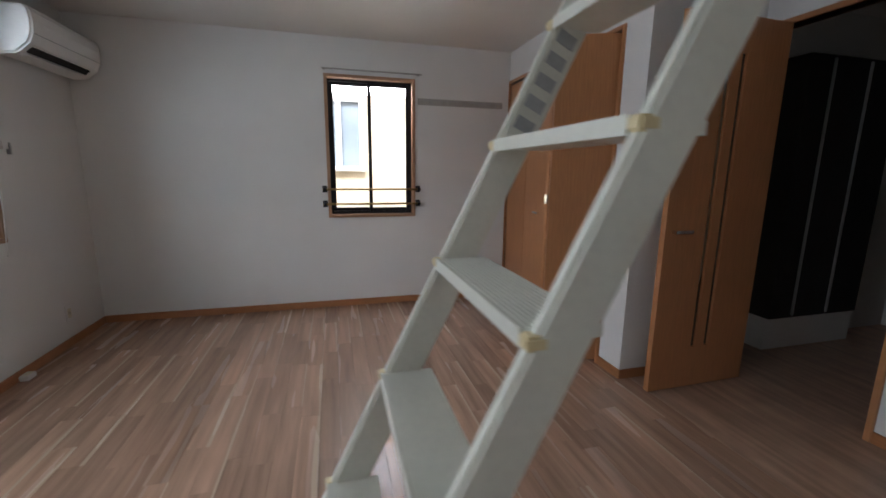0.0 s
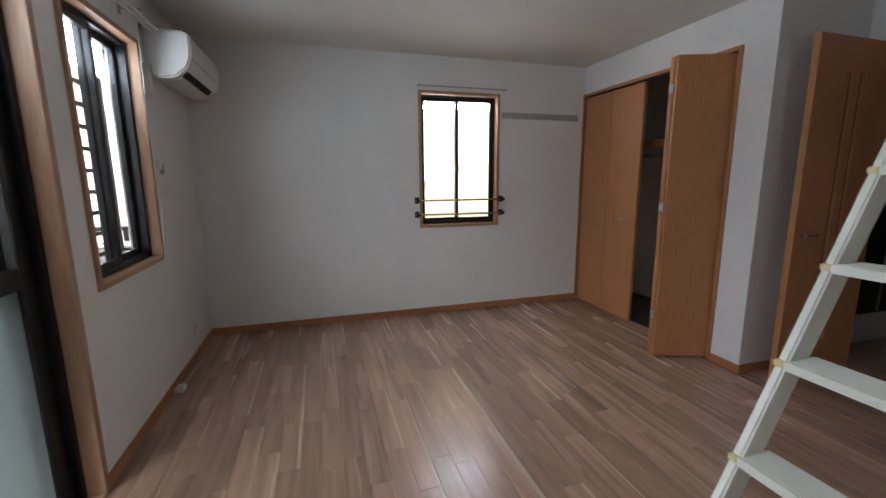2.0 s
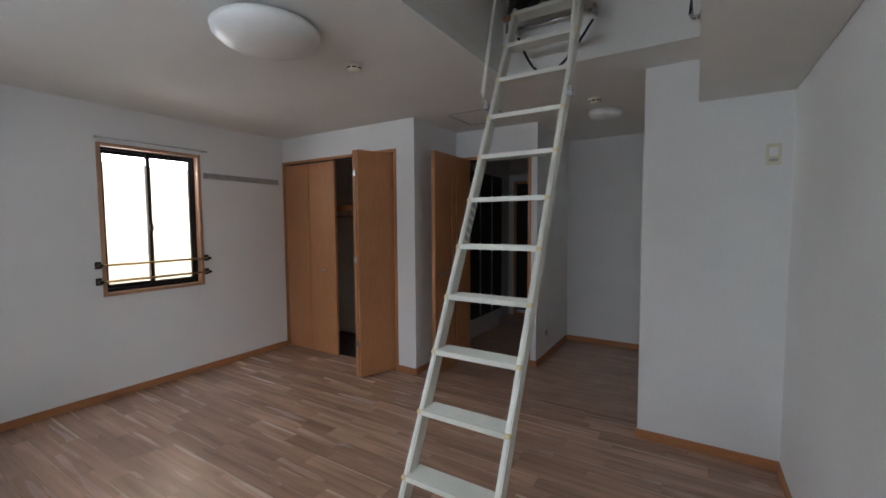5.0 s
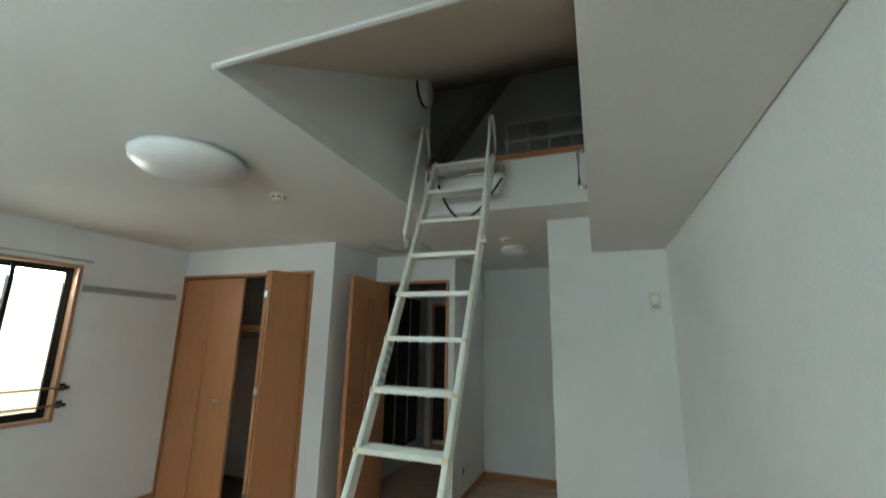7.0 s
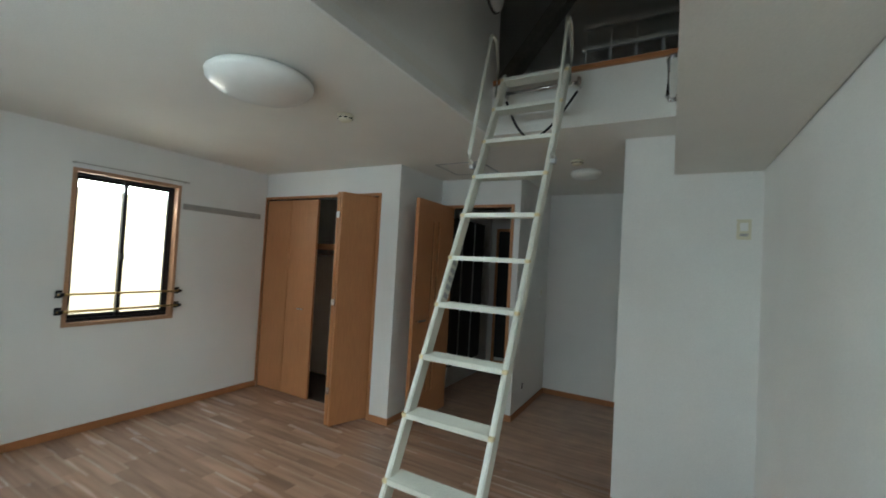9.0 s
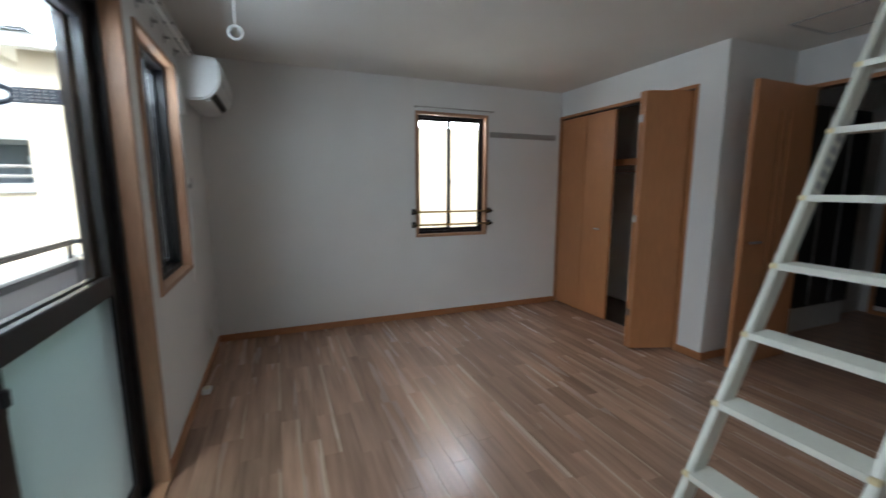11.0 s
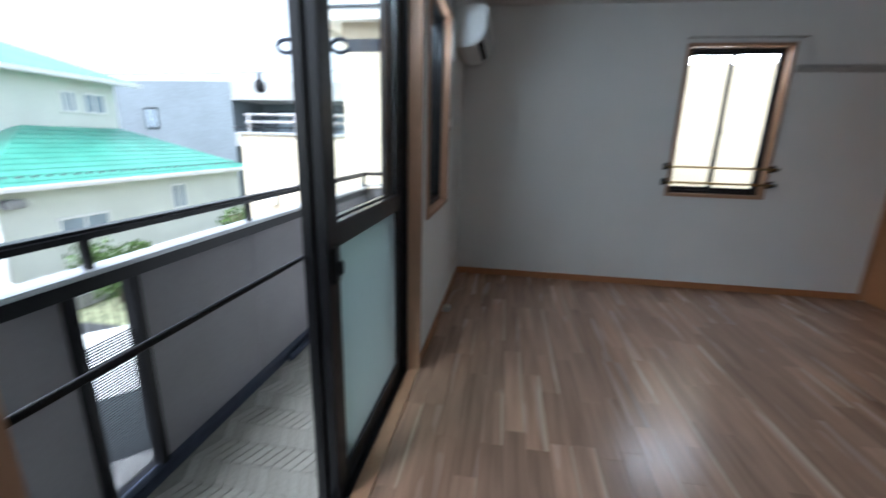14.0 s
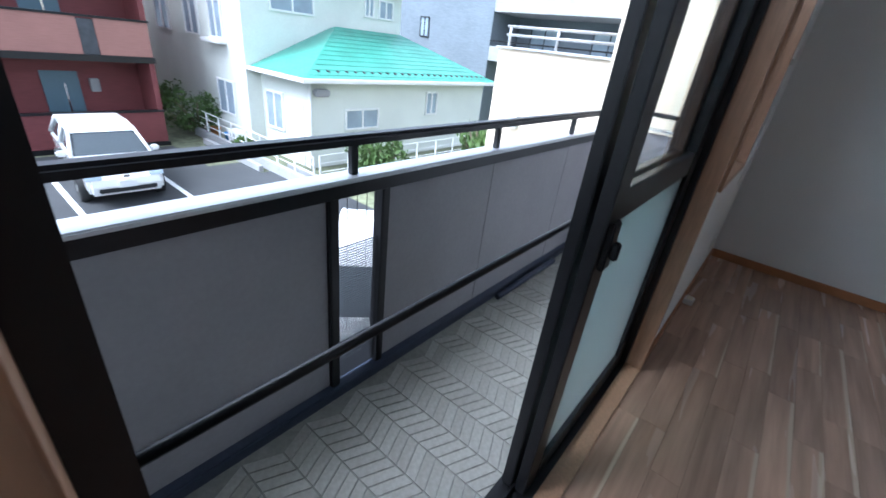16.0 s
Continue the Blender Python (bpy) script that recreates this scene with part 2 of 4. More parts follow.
def tubes(name, mat, runs, r, parent=None, sides=10):
    bm = bmesh.new()
    for points in runs:
        add_tube(bm, points, r, sides)
    return finish(name, bm, mat, parent)


def arc(centre, r, a0, a1, u, v, n=8):
    """Points of an arc in the plane of u and v."""
    c, u, v = Vector(centre), Vector(u), Vector(v)
    return [c + u * r * math.cos(radians(a0 + (a1 - a0) * k / n)) + v * r * math.sin(radians(a0 + (a1 - a0) * k / n)) for k in range(n + 1)]


def thing(name, label, category, place=(0, 0, 0), group="", kind=""):
    ob = new(name)
    ob.location = place
    return tagged(ob, label, category, group, kind)


def structure(ob, label, category):
    return tagged(ob, label, category, kind="structure")


# ---- the room's shell ----
W, L, H = 3.65, -4.605, 2.40          # closet wall, right wall, ceiling
T = 0.15
FZ = -0.045                          # floor level
SD0, SD1, SDH = -3.742, -1.915, 2.07   # balcony door opening
LW0, LW1, LWB, LWT = -1.69, -0.945, 0.83, 2.06
FW0, FW1, FWB, FWT = 1.90, 2.67, 0.845, 2.068
KX, KY0, KY1 = 5.60, -3.85, -2.81   # kitchen recess
DX = 4.45                            # hall door wall
CY = -1.895                          # corner beside the closet
LX0, LX1, LY0, LY1 = 1.355, 3.13, -4.145, -3.015   # opening up to the loft
LF = 2.77                            # loft floor
TOP = 4.3

structure(boxes("wall_west", WALL, [
    (-T, 0, L - T, SD0, -0.3, TOP), (-T, 0, SD1, LW0, -0.3, 2.52), (-T, 0, LW1, T, -0.3, 2.52),
    (-T, 0, SD0, SD1, SDH, TOP), (-T, 0, SD0, SD1, -0.3, FZ - 0.02), (-T, 0, LW0, LW1, -0.3, LWB), (-T, 0, LW0, LW1, LWT, 2.52)]),
    "white textured wallpaper wall with balcony door and window", "wall")
structure(boxes("wall_north", WALL, [
    (0, FW0, 0, T, -0.3, H), (FW1, 6.7, 0, T, -0.3, H), (FW0, FW1, 0, T, -0.3, FWB), (FW0, FW1, 0, T, FWT, H)]),
    "white textured wallpaper wall with a small window", "wall")
structure(boxes("wall_south", WALL, [(0, 7.2, L - T, L, -0.3, TOP)]), "plain white textured wallpaper wall", "wall")
CL0, CL1, CLT = -1.655, -0.02, 2.105
structure(boxes("wall_closet", WALL, [
    (W, W + 0.1, CY + 0.1, CL0, FZ, H), (W, W + 0.1, CL0, CL1, CLT, H), (W, W + 0.1, CL1, 0, FZ, H),
    (W, DX, CY, CY + 0.1, FZ, H)]), "white wallpaper wall round the closet opening", "wall")
DY0, DY1, DH = -2.72, -1.97, 2.09
structure(boxes("wall_hall", WALL, [
    (DX, DX + 0.1, KY1, DY0, FZ, H), (DX, DX + 0.1, DY1, CY + 0.1, FZ, H), (DX, DX + 0.1, DY0, DY1, DH, H),
    (DX + 0.1, 6.6, KY1, KY1 + 0.1, FZ, H)]), "white wallpaper wall round the hall doorway", "wall")
structure(boxes("wall_kitchen", WALL, [(KX, KX + 0.1, L, KY1, FZ, H)]), "plain white wallpaper wall of the recess", "wall")
structure(boxes("wall_partition", WALL, [(3.49, KX, L, KY0, FZ, H)]), "white wallpaper partition beside the recess", "wall")
structure(boxes("wall_hall_end", WALL, [(6.6, 6.7, L, 0.15, FZ, H), (DX + 0.1, 6.6, -1.62, -1.52, FZ, H)]), "white wall of the dark hall", "wall")
structure(boxes("wall_closet_inside", WALL, [(4.45, 4.55, CY + 0.1, 0, FZ, H)]), "back wall of the closet", "wall")
structure(boxes("ceiling", CEIL, [
    (0, KX + 1.1, LY1, T, H, H + 0.12), (0, LX0, L, LY1, H, H + 0.12), (LX1, KX + 1.1, L, LY1, H, LF - 0.02)]),
    "off-white textured ceiling with an opening to the loft", "ceiling")
structure(boxes("ceiling_beam", CEIL, [(0, 3.49, L, LY0, 2.14, H), (LX0, LX1, L, LY0, H, TOP)], bevel=0.006), "white papered boxed beam along the wall", "beam")

# loft above the recess
structure(boxes("wall_loft", WALL, [(LX0, 3.2, LY1, LY1 + 0.1, H + 0.12, TOP), (3.2, 3.3, LY1 + 0.1, -2.3, LF, TOP), (3.2, 4.3, -2.3, -2.2, LF, TOP), (4.15, 4.25, L, -2.3, LF, TOP)]),
          "white papered walls of the loft", "wall")
structure(boxes("loft_floor", PLANK_FAR, [(LX1, 4.25, L, -2.3, LF - 0.02, LF)]), "brown board floor of the loft", "floor")
structure(boxes("loft_edge_trim", BASEWOOD, [(LX1 - 0.012, LX1 + 0.05, LY0, LY1, LF - 0.012, LF + 0.018)], bevel=0.003), "dark red wooden edge of the loft floor", "trim")
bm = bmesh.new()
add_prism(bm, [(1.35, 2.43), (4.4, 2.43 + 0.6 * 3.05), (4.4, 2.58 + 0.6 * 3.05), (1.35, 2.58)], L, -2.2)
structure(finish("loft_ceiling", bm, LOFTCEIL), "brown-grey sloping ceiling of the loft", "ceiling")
structure(boxes("roof_cover", SLATE, [(-0.5, 7.3, L - 0.4, -1.8, TOP, TOP + 0.15), (-0.16, 7.3, -1.9, -1.8, 2.53, TOP), (-0.2, 7.3, -1.8, 0.16, 2.525, 2.58)]), "flat cover over the flat", "roof")
structure(boxes("loft_opening_trim", WHITE, [(LX0 - 0.012, LX0 + 0.004, LY0, LY1, H - 0.006, H + 0.05), (LX0, LX1, LY1 - 0.004, LY1 + 0.012, H - 0.006, H + 0.05)]), "thin white edging of the loft opening", "trim")

# floor base
structure(boxes("floor", SUBFLOOR, [(0, 6.7, L, 0, -0.25, FZ - 0.012), ]), "brown wooden board floor with a worn semi-gloss finish", "floor")
FLOOR = bpy.data.objects["floor"]

# baseboards
def baseboard(rows):
    return structure(boxes("baseboard", BASEWOOD, rows, bevel=0.003), "orange-brown wooden baseboard", "baseboard")


BH, BT = 0.062, 0.012
baseboard([(0, W, -BT, 0, FZ, FZ + BH)])
baseboard([(0, BT, SD1 + 0.03, -BT, FZ, FZ + BH)])
baseboard([(0, BT, L + BT, SD0 - 0.03, FZ, FZ + BH)])
baseboard([(0, 3.49 - BT, L, L + BT, FZ, FZ + BH)])
baseboard([(W - BT, W, CY - BT, CL0 - 0.03, FZ, FZ + BH), (W, DX, CY - BT, CY, FZ, FZ + BH)])
baseboard([(3.49 - BT, 3.49, L, KY0 + BT, FZ, FZ + BH), (3.49, KX, KY0, KY0 + BT, FZ, FZ + BH)])
baseboard([(KX - BT, KX, KY0 + BT, KY1 - BT, FZ, FZ + BH), (DX - BT, KX, KY1 - BT, KY1, FZ, FZ + BH), (DX - BT, DX, KY1, DY0 - 0.03, FZ, FZ + BH)])


# ---- window and door joinery ----
def window_trim(name, axis, a0, a1, z0, z1, label, depth, w=0.024, sill=True):
    """Wooden lining of an opening: on the west wall (x, axis Y) or the north wall (y, axis X)."""
    rows = []
    d0, d1 = (-depth, 0.014)
    for lo, hi, b, t in ((a0 - w, a0 + 0.004, z0 - w * sill, z1 + w), (a1 - 0.004, a1 + w, z0 - w * sill, z1 + w), (a0 + 0.004, a1 - 0.004, z1 - 0.004, z1 + w)) + (((a0 + 0.004, a1 - 0.004, z0 - w, z0 + 0.004),) if sill else ()):
        rows.append((d0, d1, lo, hi, b, t) if axis == "Y" else (lo, hi, -d1, -d0, b, t))
    return structure(boxes(name, TRIMWOOD, rows, bevel=0.002), label, "trim")


window_trim("window_trim_north", "X", FW0, FW1, FWB, FWT, "brown wooden window lining", 0.06)
window_trim("window_trim_west", "Y", LW0, LW1, LWB, LWT, "brown wooden window lining", 0.045)
window_trim("door_trim_west", "Y", SD0, SD1, FZ, SDH, "brown wooden lining of the balcony door", 0.056, 0.032, False)
structure(boxes("door_sill_west", TRIMWOOD, [(-0.056, 0.012, SD0 + 0.004, SD1 - 0.004, FZ - 0.02, FZ + 0.012)], bevel=0.003), "worn brown wooden door sill", "trim")


def ring(rows, axis, d0, d1, a0, a1, z0, z1, w, wb=None):
    """Four bars of a frame."""
    wb = wb or w
    for lo, hi, b, t in ((a0, a0 + w, z0, z1), (a1 - w, a1, z0, z1), (a0 + w, a1 - w, z0, z0 + wb), (a0 + w, a1 - w, z1 - w, z1)):
        rows.append((d0, d1, lo, hi, b, t) if axis == "Y" else (lo, hi, d0, d1, b, t))
    return rows


def sash(name, axis, d, a0, a1, z0, z1, w, panes, parent, mid=None, thick=0.028):
    s = boxes(name, BLACK, ring([], axis, d - thick / 2, d + thick / 2, a0, a1, z0, z1, w), parent, bevel=0.003)
    if mid:
        boxes("mid_rail", BLACK, [(d - thick / 2 + 0.002, d + thick / 2 - 0.002, a0 + w, a1 - w, mid - 0.05, mid + 0.03)], s, bevel=0.003)
    for b, t, mat in panes:
        lo, hi = a0 + w - 0.004, a1 - w + 0.004
        p = boxes("pane", mat, [(d - 0.002, d + 0.002, lo, hi, b, t) if axis == "Y" else (lo, hi, d - 0.002, d + 0.002, b, t)], s)
        p.visible_shadow = False
    return s


# small window in the north wall
win = structure(boxes("window_1", BLACK, ring([], "X", 0.06, 0.13, FW0, FW1, FWB, FWT, 0.022, 0.03)), "black aluminium sliding window with bright panes", "window")
FM = (FW0 + FW1) / 2 - 0.01
sash("sash", "X", 0.108, FW0 + 0.022, FM + 0.02, FWB + 0.03, FWT - 0.022, 0.03, [(FWB + 0.05, FWT - 0.04, CLEAR)], win)
sash("sash", "X", 0.076, FM - 0.015, FW1 - 0.022, FWB + 0.03, FWT - 0.022, 0.03, [(FWB + 0.05, FWT - 0.04, CLEAR)], win)
boxes("latch", BLACK, [(FM - 0.012, FM + 0.012, 0.035, 0.064, 1.36, 1.42)], win, bevel=0.004)

# guard bars before it
guard = thing("guard_rail", "two brass guard bars with dark brackets before the window", "rail", ((FW0 + FW1) / 2, 0, 0.95))
guard_c = Vector(guard.location)


def child(ob, parent):
    """Hang a mesh built in world coordinates under a thing that stands at its own place."""
    ob.parent = parent
    ob.matrix_parent_inverse = parent.matrix_basis.inverted()
    return ob


for z in (1.085, 0.95):
    child(tubes("bar", BRASS, [[(FW0 - 0.07, -0.055, z), (FW1 + 0.07, -0.055, z)]], 0.009), guard)
    for x in (FW0 - 0.05, FW1 + 0.05):
        child(boxes("bracket", BLACK, [(x - 0.014, x + 0.014, -0.072, -0.001, z - 0.013, z + 0.013), (x - 0.022, x + 0.022, -0.006, -0.001, z - 0.03, z + 0.03)], bevel=0.004), guard)

rod = thing("curtain_rod", "thin pale curtain rod above the small window", "rod", ((FW0 + FW1) / 2, 0, 2.13))
child(tubes("bar", GREYWOOD, [[(FW0 - 0.04, -0.035, 2.128), (FW1 + 0.08, -0.035, 2.128)]], 0.006), rod)
for x in (FW0 - 0.02, FW1 + 0.05):
    child(boxes("bracket", GREYWOOD, [(x - 0.006, x + 0.006, -0.04, 0, 2.12, 2.136)], bevel=0.002), rod)

pict = thing("picture_rail", "grey hanging rail fixed on the white wall", "rail", (3.17, 0, 1.9))
child(boxes("board", GREYWOOD, [(2.72, 3.57, -0.016, 0, 1.868, 1.925)], bevel=0.003), pict)
child(boxes("lip", STEEL, [(2.73, 3.56, -0.024, -0.016, 1.905, 1.915)]), pict)
for x in (2.85, 3.17, 3.49):
    child(boxes("hook", STEEL, [(x - 0.01, x + 0.01, -0.03, -0.016, 1.87, 1.9)], bevel=0.003), pict)

# west window with grille
win = structure(boxes("window_2", BLACK, ring([], "Y", -0.13, -0.045, LW0, LW1, LWB, LWT, 0.024, 0.03)), "black aluminium sliding window with clear panes", "window")
LM = (LW0 + LW1) / 2
sash("sash", "Y", -0.105, LM - 0.02, LW1 - 0.024, LWB + 0.03, LWT - 0.024, 0.034, [(LWB + 0.05, LWT - 0.04, CLEAR)], win)
sash("sash", "Y", -0.07, LW0 + 0.024, LM + 0.02, LWB + 0.03, LWT - 0.024, 0.034, [(LWB + 0.05, LWT - 0.04, CLEAR)], win)
grille = thing("window_grille", "black metal bar grille outside the window", "grille", (-T, LM, 1.45))
child(boxes("frame", BLACK, ring([], "Y", -0.235, -0.205, LW0 - 0.05, LW1 + 0.05, LWB - 0.02, LWT + 0.03, 0.02) + [(-0.235, -0.205, LM - 0.3 + 0.6 * k - 0.008, LM - 0.3 + 0.6 * k + 0.008, LWB, LWT) for k in (0, 1)]), grille)
for k in range(11):
    z = LWB + 0.06 + k * 0.114
    child(boxes("bar", BLACK, [(-0.231, -0.211, LW0 - 0.03, LW1 + 0.03, z - 0.011, z + 0.011)]), grille)
for y in (LW0 - 0.03, LW1 + 0.03):
    for z in (LWB + 0.05, LWT - 0.05):
        child(boxes("stay", BLACK, [(-0.205, -T, y - 0.008, y + 0.008, z - 0.008, z + 0.008)]), grille)

# balcony door: both sashes stand behind one another, the near half is open
win = structure(boxes("door_1", BLACK, ring([], "Y", -0.17, -0.056, SD0, SD1, FZ - 0.02, SDH, 0.03, 0.03) + [(-0.122, -0.117, SD0 + 0.03, SD1 - 0.03, -0.035, -0.015)]), "black aluminium sliding balcony door, half open", "door")
s1 = sash("sash", "Y", -0.098, -2.855, SD1 - 0.03, -0.03, SDH - 0.032, 0.085, [(0.05, 0.91, FROST), (0.98, SDH - 0.11, CLEAR)], win, mid=0.955, thick=0.034)
s2 = sash("sash", "Y", -0.144, -2.86, SD1 - 0.05, -0.03, SDH - 0.032, 0.085, [(0.05, 0.91, FROST), (0.98, SDH - 0.11, CLEAR)], win, mid=0.955, thick=0.034)
boxes("latch", BLACK, [(-0.082, -0.066, -2.84, -2.795, 0.80, 0.92), (-0.066, -0.048, -2.828, -2.81, 0.83, 0.875)], s1, bevel=0.004)
bar = thing("guard_bar", "black round guard bar across the balcony doorway", "rail", (-0.17, -2.83, 0.88))
child(tubes("bar", BLACK, [[(-0.174, SD0 + 0.005, 0.882), (-0.174, SD1 - 0.02, 0.882)]], 0.0075), bar)
for y in (SD0 + 0.012, SD1 - 0.02):
    child(boxes("bracket", BLACK, [(-0.19, -0.16, y - 0.015, y + 0.015, 0.862, 0.902)], bevel=0.004), bar)

# curtain rails of the west side
rail = thing("curtain_rail", "white double curtain rail above the window", "curtain rail", (0.06, -1.38, 2.19))
for x in (0.05, 0.085):
    child(boxes("track", WHITE, [(x - 0.008, x + 0.008, -1.90, -0.80, 2.168, 2.186)], bevel=0.002), rail)
for k in range(5):
    y = -1.86 + k * 0.255
    child(boxes("bracket", STEEL, [(0, 0.1, y - 0.01, y + 0.01, 2.186, 2.196), (0, 0.004, y - 0.014, y + 0.014, 2.16, 2.21)], bevel=0.001), rail)
for k in range(16):
    y = -1.86 + k * 0.066
    child(tubes("runner", WHITE, [arc((0.05 + 0.035 * (k % 2), y, 2.156), 0.007, 0, 330, (0, 1, 0), (0, 0, 1), 8)], 0.0022, sides=5), rail)
rail = thing("curtain_rail", "white double curtain rail above the balcony door", "curtain rail", (0.06, -2.93, 2.19))
for x in (0.05, 0.085):
    child(boxes("track", WHITE, [(x - 0.008, x + 0.008, -3.95, -1.93, 2.168, 2.186)], bevel=0.002), rail)
for k in range(5):
    y = -3.9 + k * 0.48
    child(boxes("bracket", STEEL, [(0, 0.1, y - 0.01, y + 0.01, 2.186, 2.196)], bevel=0.001), rail)

# ---- closet ----
closet = thing("closet_surround", "orange wooden frame of the built-in closet", "frame", (W, -0.87, 0))
child(boxes("jamb", WOOD, [(W - 0.014, W + 0.1, CL0 - 0.028, CL0, FZ, CLT + 0.028)], bevel=0.003), closet)
child(boxes("jamb", WOOD, [(W - 0.014, W + 0.1, CL1, CL1 + 0.018, FZ, CLT + 0.028)], bevel=0.003), closet)
child(boxes("head", WOOD, [(W - 0.014, W + 0.1, CL0, CL1, CLT, CLT + 0.028)], bevel=0.003), closet)
child(boxes("track", BLACK, [(W + 0.02, W + 0.05, CL0, CL1, CLT - 0.012, CLT)]), closet)
PW = 0.405
leafA = thing("bifold_door", "closed orange wooden folding closet door", "closet door", (W, -0.44, 0), group="closet doors")
child(boxes("panel", WOOD, [(W + 0.005, W + 0.035, CL1 - PW, CL1 - 0.004, FZ + 0.012, CLT - 0.014)], bevel=0.003), leafA)
child(boxes("panel", WOOD, [(W + 0.005, W + 0.035, CL1 - 2 * PW - 0.003, CL1 - PW - 0.003, FZ + 0.012, CLT - 0.014)], bevel=0.003), leafA)
child(boxes("handle", CHROME, [(W - 0.022, W - 0.012, -0.72, -0.63, 0.90, 0.914), (W - 0.014, W + 0.006, -0.715, -0.70, 0.90, 0.914), (W - 0.014, W + 0.006, -0.65, -0.635, 0.90, 0.914)], bevel=0.003), leafA)
leafB = thing("bifold_door", "orange wooden folding closet door, folded open", "closet door", (W, -1.6, 0), group="closet doors")
hinge, knee, slide = Vector((W + 0.02, CL0 + 0.02, 0)), Vector((3.30, -1.50, 0)), Vector((W + 0.02, -1.36, 0))


def panel_between(a, b, z0, z1, thick, mat, name, parent, bevel=0.003):
    d = b - a
    m = Matrix.Translation(a) @ Matrix.Rotation(math.atan2(d.y, d.x), 4, "Z")
    return child(boxes(name, mat, [(0, d.length, -thick / 2, thick / 2, z0, z1)], bevel=bevel, m=m), parent)


panel_between(hinge, knee, FZ + 0.012, CLT - 0.014, 0.03, WOOD, "panel", leafB)
panel_between(knee + Vector((0.0, 0.034, 0)), slide, FZ + 0.012, CLT - 0.014, 0.03, WOOD, "panel", leafB)
for z in (0.25, 1.05, 1.85):
    child(boxes("hinge", CHROME, [(3.287, 3.297, -1.50, -1.46, z, z + 0.06)], bevel=0.002), leafB)
shelf = thing("closet_shelf", "wooden shelf inside the dark closet", "shelf", (4.1, -0.9, 1.55))
child(boxes("board", WOOD, [(3.95, 4.45, CY + 0.1, 0, 1.60, 1.63)], bevel=0.003), shelf)
child(boxes("batten", WOOD, [(3.93, 3.95, CY + 0.1, 0, 1.56, 1.63)], bevel=0.002), shelf)
rodc = thing("clothes_rod", "steel clothes rod inside the closet", "rod", (4.15, -0.9, 1.5))
child(tubes("bar", CHROME, [[(4.12, CY + 0.1, 1.5), (4.12, 0, 1.5)]], 0.013), rodc)

# ---- hall door ----
structure(boxes("door_trim_hall", WOOD, [(DX - 0.016, DX + 0.1, DY0 - 0.03, DY0, FZ, DH + 0.03), (DX - 0.016, DX + 0.1, DY1, DY1 + 0.03, FZ, DH + 0.03), (DX - 0.016, DX + 0.1, DY0, DY1, DH, DH + 0.03)], bevel=0.003),
          "orange-brown wooden door frame of the hall", "trim")
door = thing("hall_door", "open orange-brown wooden door with two narrow glass slits", "door", (DX, -2.03, 0))
dm = Matrix.Translation((DX - 0.03, -2.06, 0)) @ Matrix.Rotation(radians(181), 4, "Z")
dw, t2 = 0.72, 0.018
slits = [(0.30, 0.335), (0.40, 0.435)]
rows = [(0, dw, -t2, t2, FZ + 0.008, 0.22), (0, dw, -t2, t2, 1.90, DH - 0.004)]
last = 0
for a, b in slits:
    rows.append((last, a, -t2, t2, 0.22, 1.90))
    last = b
rows.append((last, dw, -t2, t2, 0.22, 1.90))
child(boxes("leaf", WOOD, rows, m=dm), door)
for a, b in slits:
    p = child(boxes("pane", FROST, [(a, b, -0.003, 0.003, 0.22, 1.90)], m=dm), door)
for s in (-1, 1):
    child(boxes("handle", CHROME, [(dw - 0.165, dw - 0.045, s * 0.05 - 0.007, s * 0.05 + 0.007, 0.925, 0.943), (dw - 0.064, dw - 0.046, min(0, s * 0.05), max(0, s * 0.05), 0.923, 0.943)], bevel=0.004, m=dm), door)
mir = thing("hall_door_far", "dark brown framed door in the unlit hall, its leaf coloured as shade", "door", (6.55, -2.1, 0))
child(boxes("frame", WOOD, ring([], "Y", 6.56, 6.6, -2.55, -1.72, FZ, 2.06, 0.04)), mir)
# the leaf's near-black holds the shade of the unlit hall
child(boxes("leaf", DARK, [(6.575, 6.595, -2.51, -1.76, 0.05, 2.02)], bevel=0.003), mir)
screen = thing("shoe_cabinet", "cabinet with a pale frame in the hall, its body coloured as shade", "cabinet", (5.4, -1.7, 0))
# body painted near-black in place of the hall's shade
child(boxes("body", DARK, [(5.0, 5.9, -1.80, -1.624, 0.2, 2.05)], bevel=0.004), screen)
child(boxes("edge", STEEL, [(5.2, 5.22, -1.812, -1.80, 0.22, 2.03), (5.55, 5.57, -1.812, -1.80, 0.22, 2.03)], bevel=0.002), screen)
child(boxes("plinth", WHITE, [(5.0, 5.9, -1.78, -1.624, FZ, 0.2)]), screen)

# ---- ladder ----
S = 0.493                                 # run per rise
RY0, RY1 = -3.585, -3.165                 # outer faces of the rails
X0 = 1.584                               # foot, front edge
ladder = thing("loft_ladder", "cream painted aluminium loft ladder with ribbed treads", "ladder", (X0, (RY0 + RY1) / 2, 0))
lean = math.atan(S)
rm = Matrix.Translation((X0, 0, 0)) @ Matrix.Rotation(lean, 4, "Y")
length = 2.72 / math.cos(lean)
for y in (RY0, RY1 - 0.024):
    child(boxes("rail", LADDER, [(0.0, 0.068, y, y + 0.024, 0.03, length)], bevel=0.005, m=rm), ladder)
    child(boxes("foot", STRAP, [(-0.004, 0.072, y - 0.003, y + 0.027, -0.05, 0.035)], bevel=0.006, m=rm), ladder)
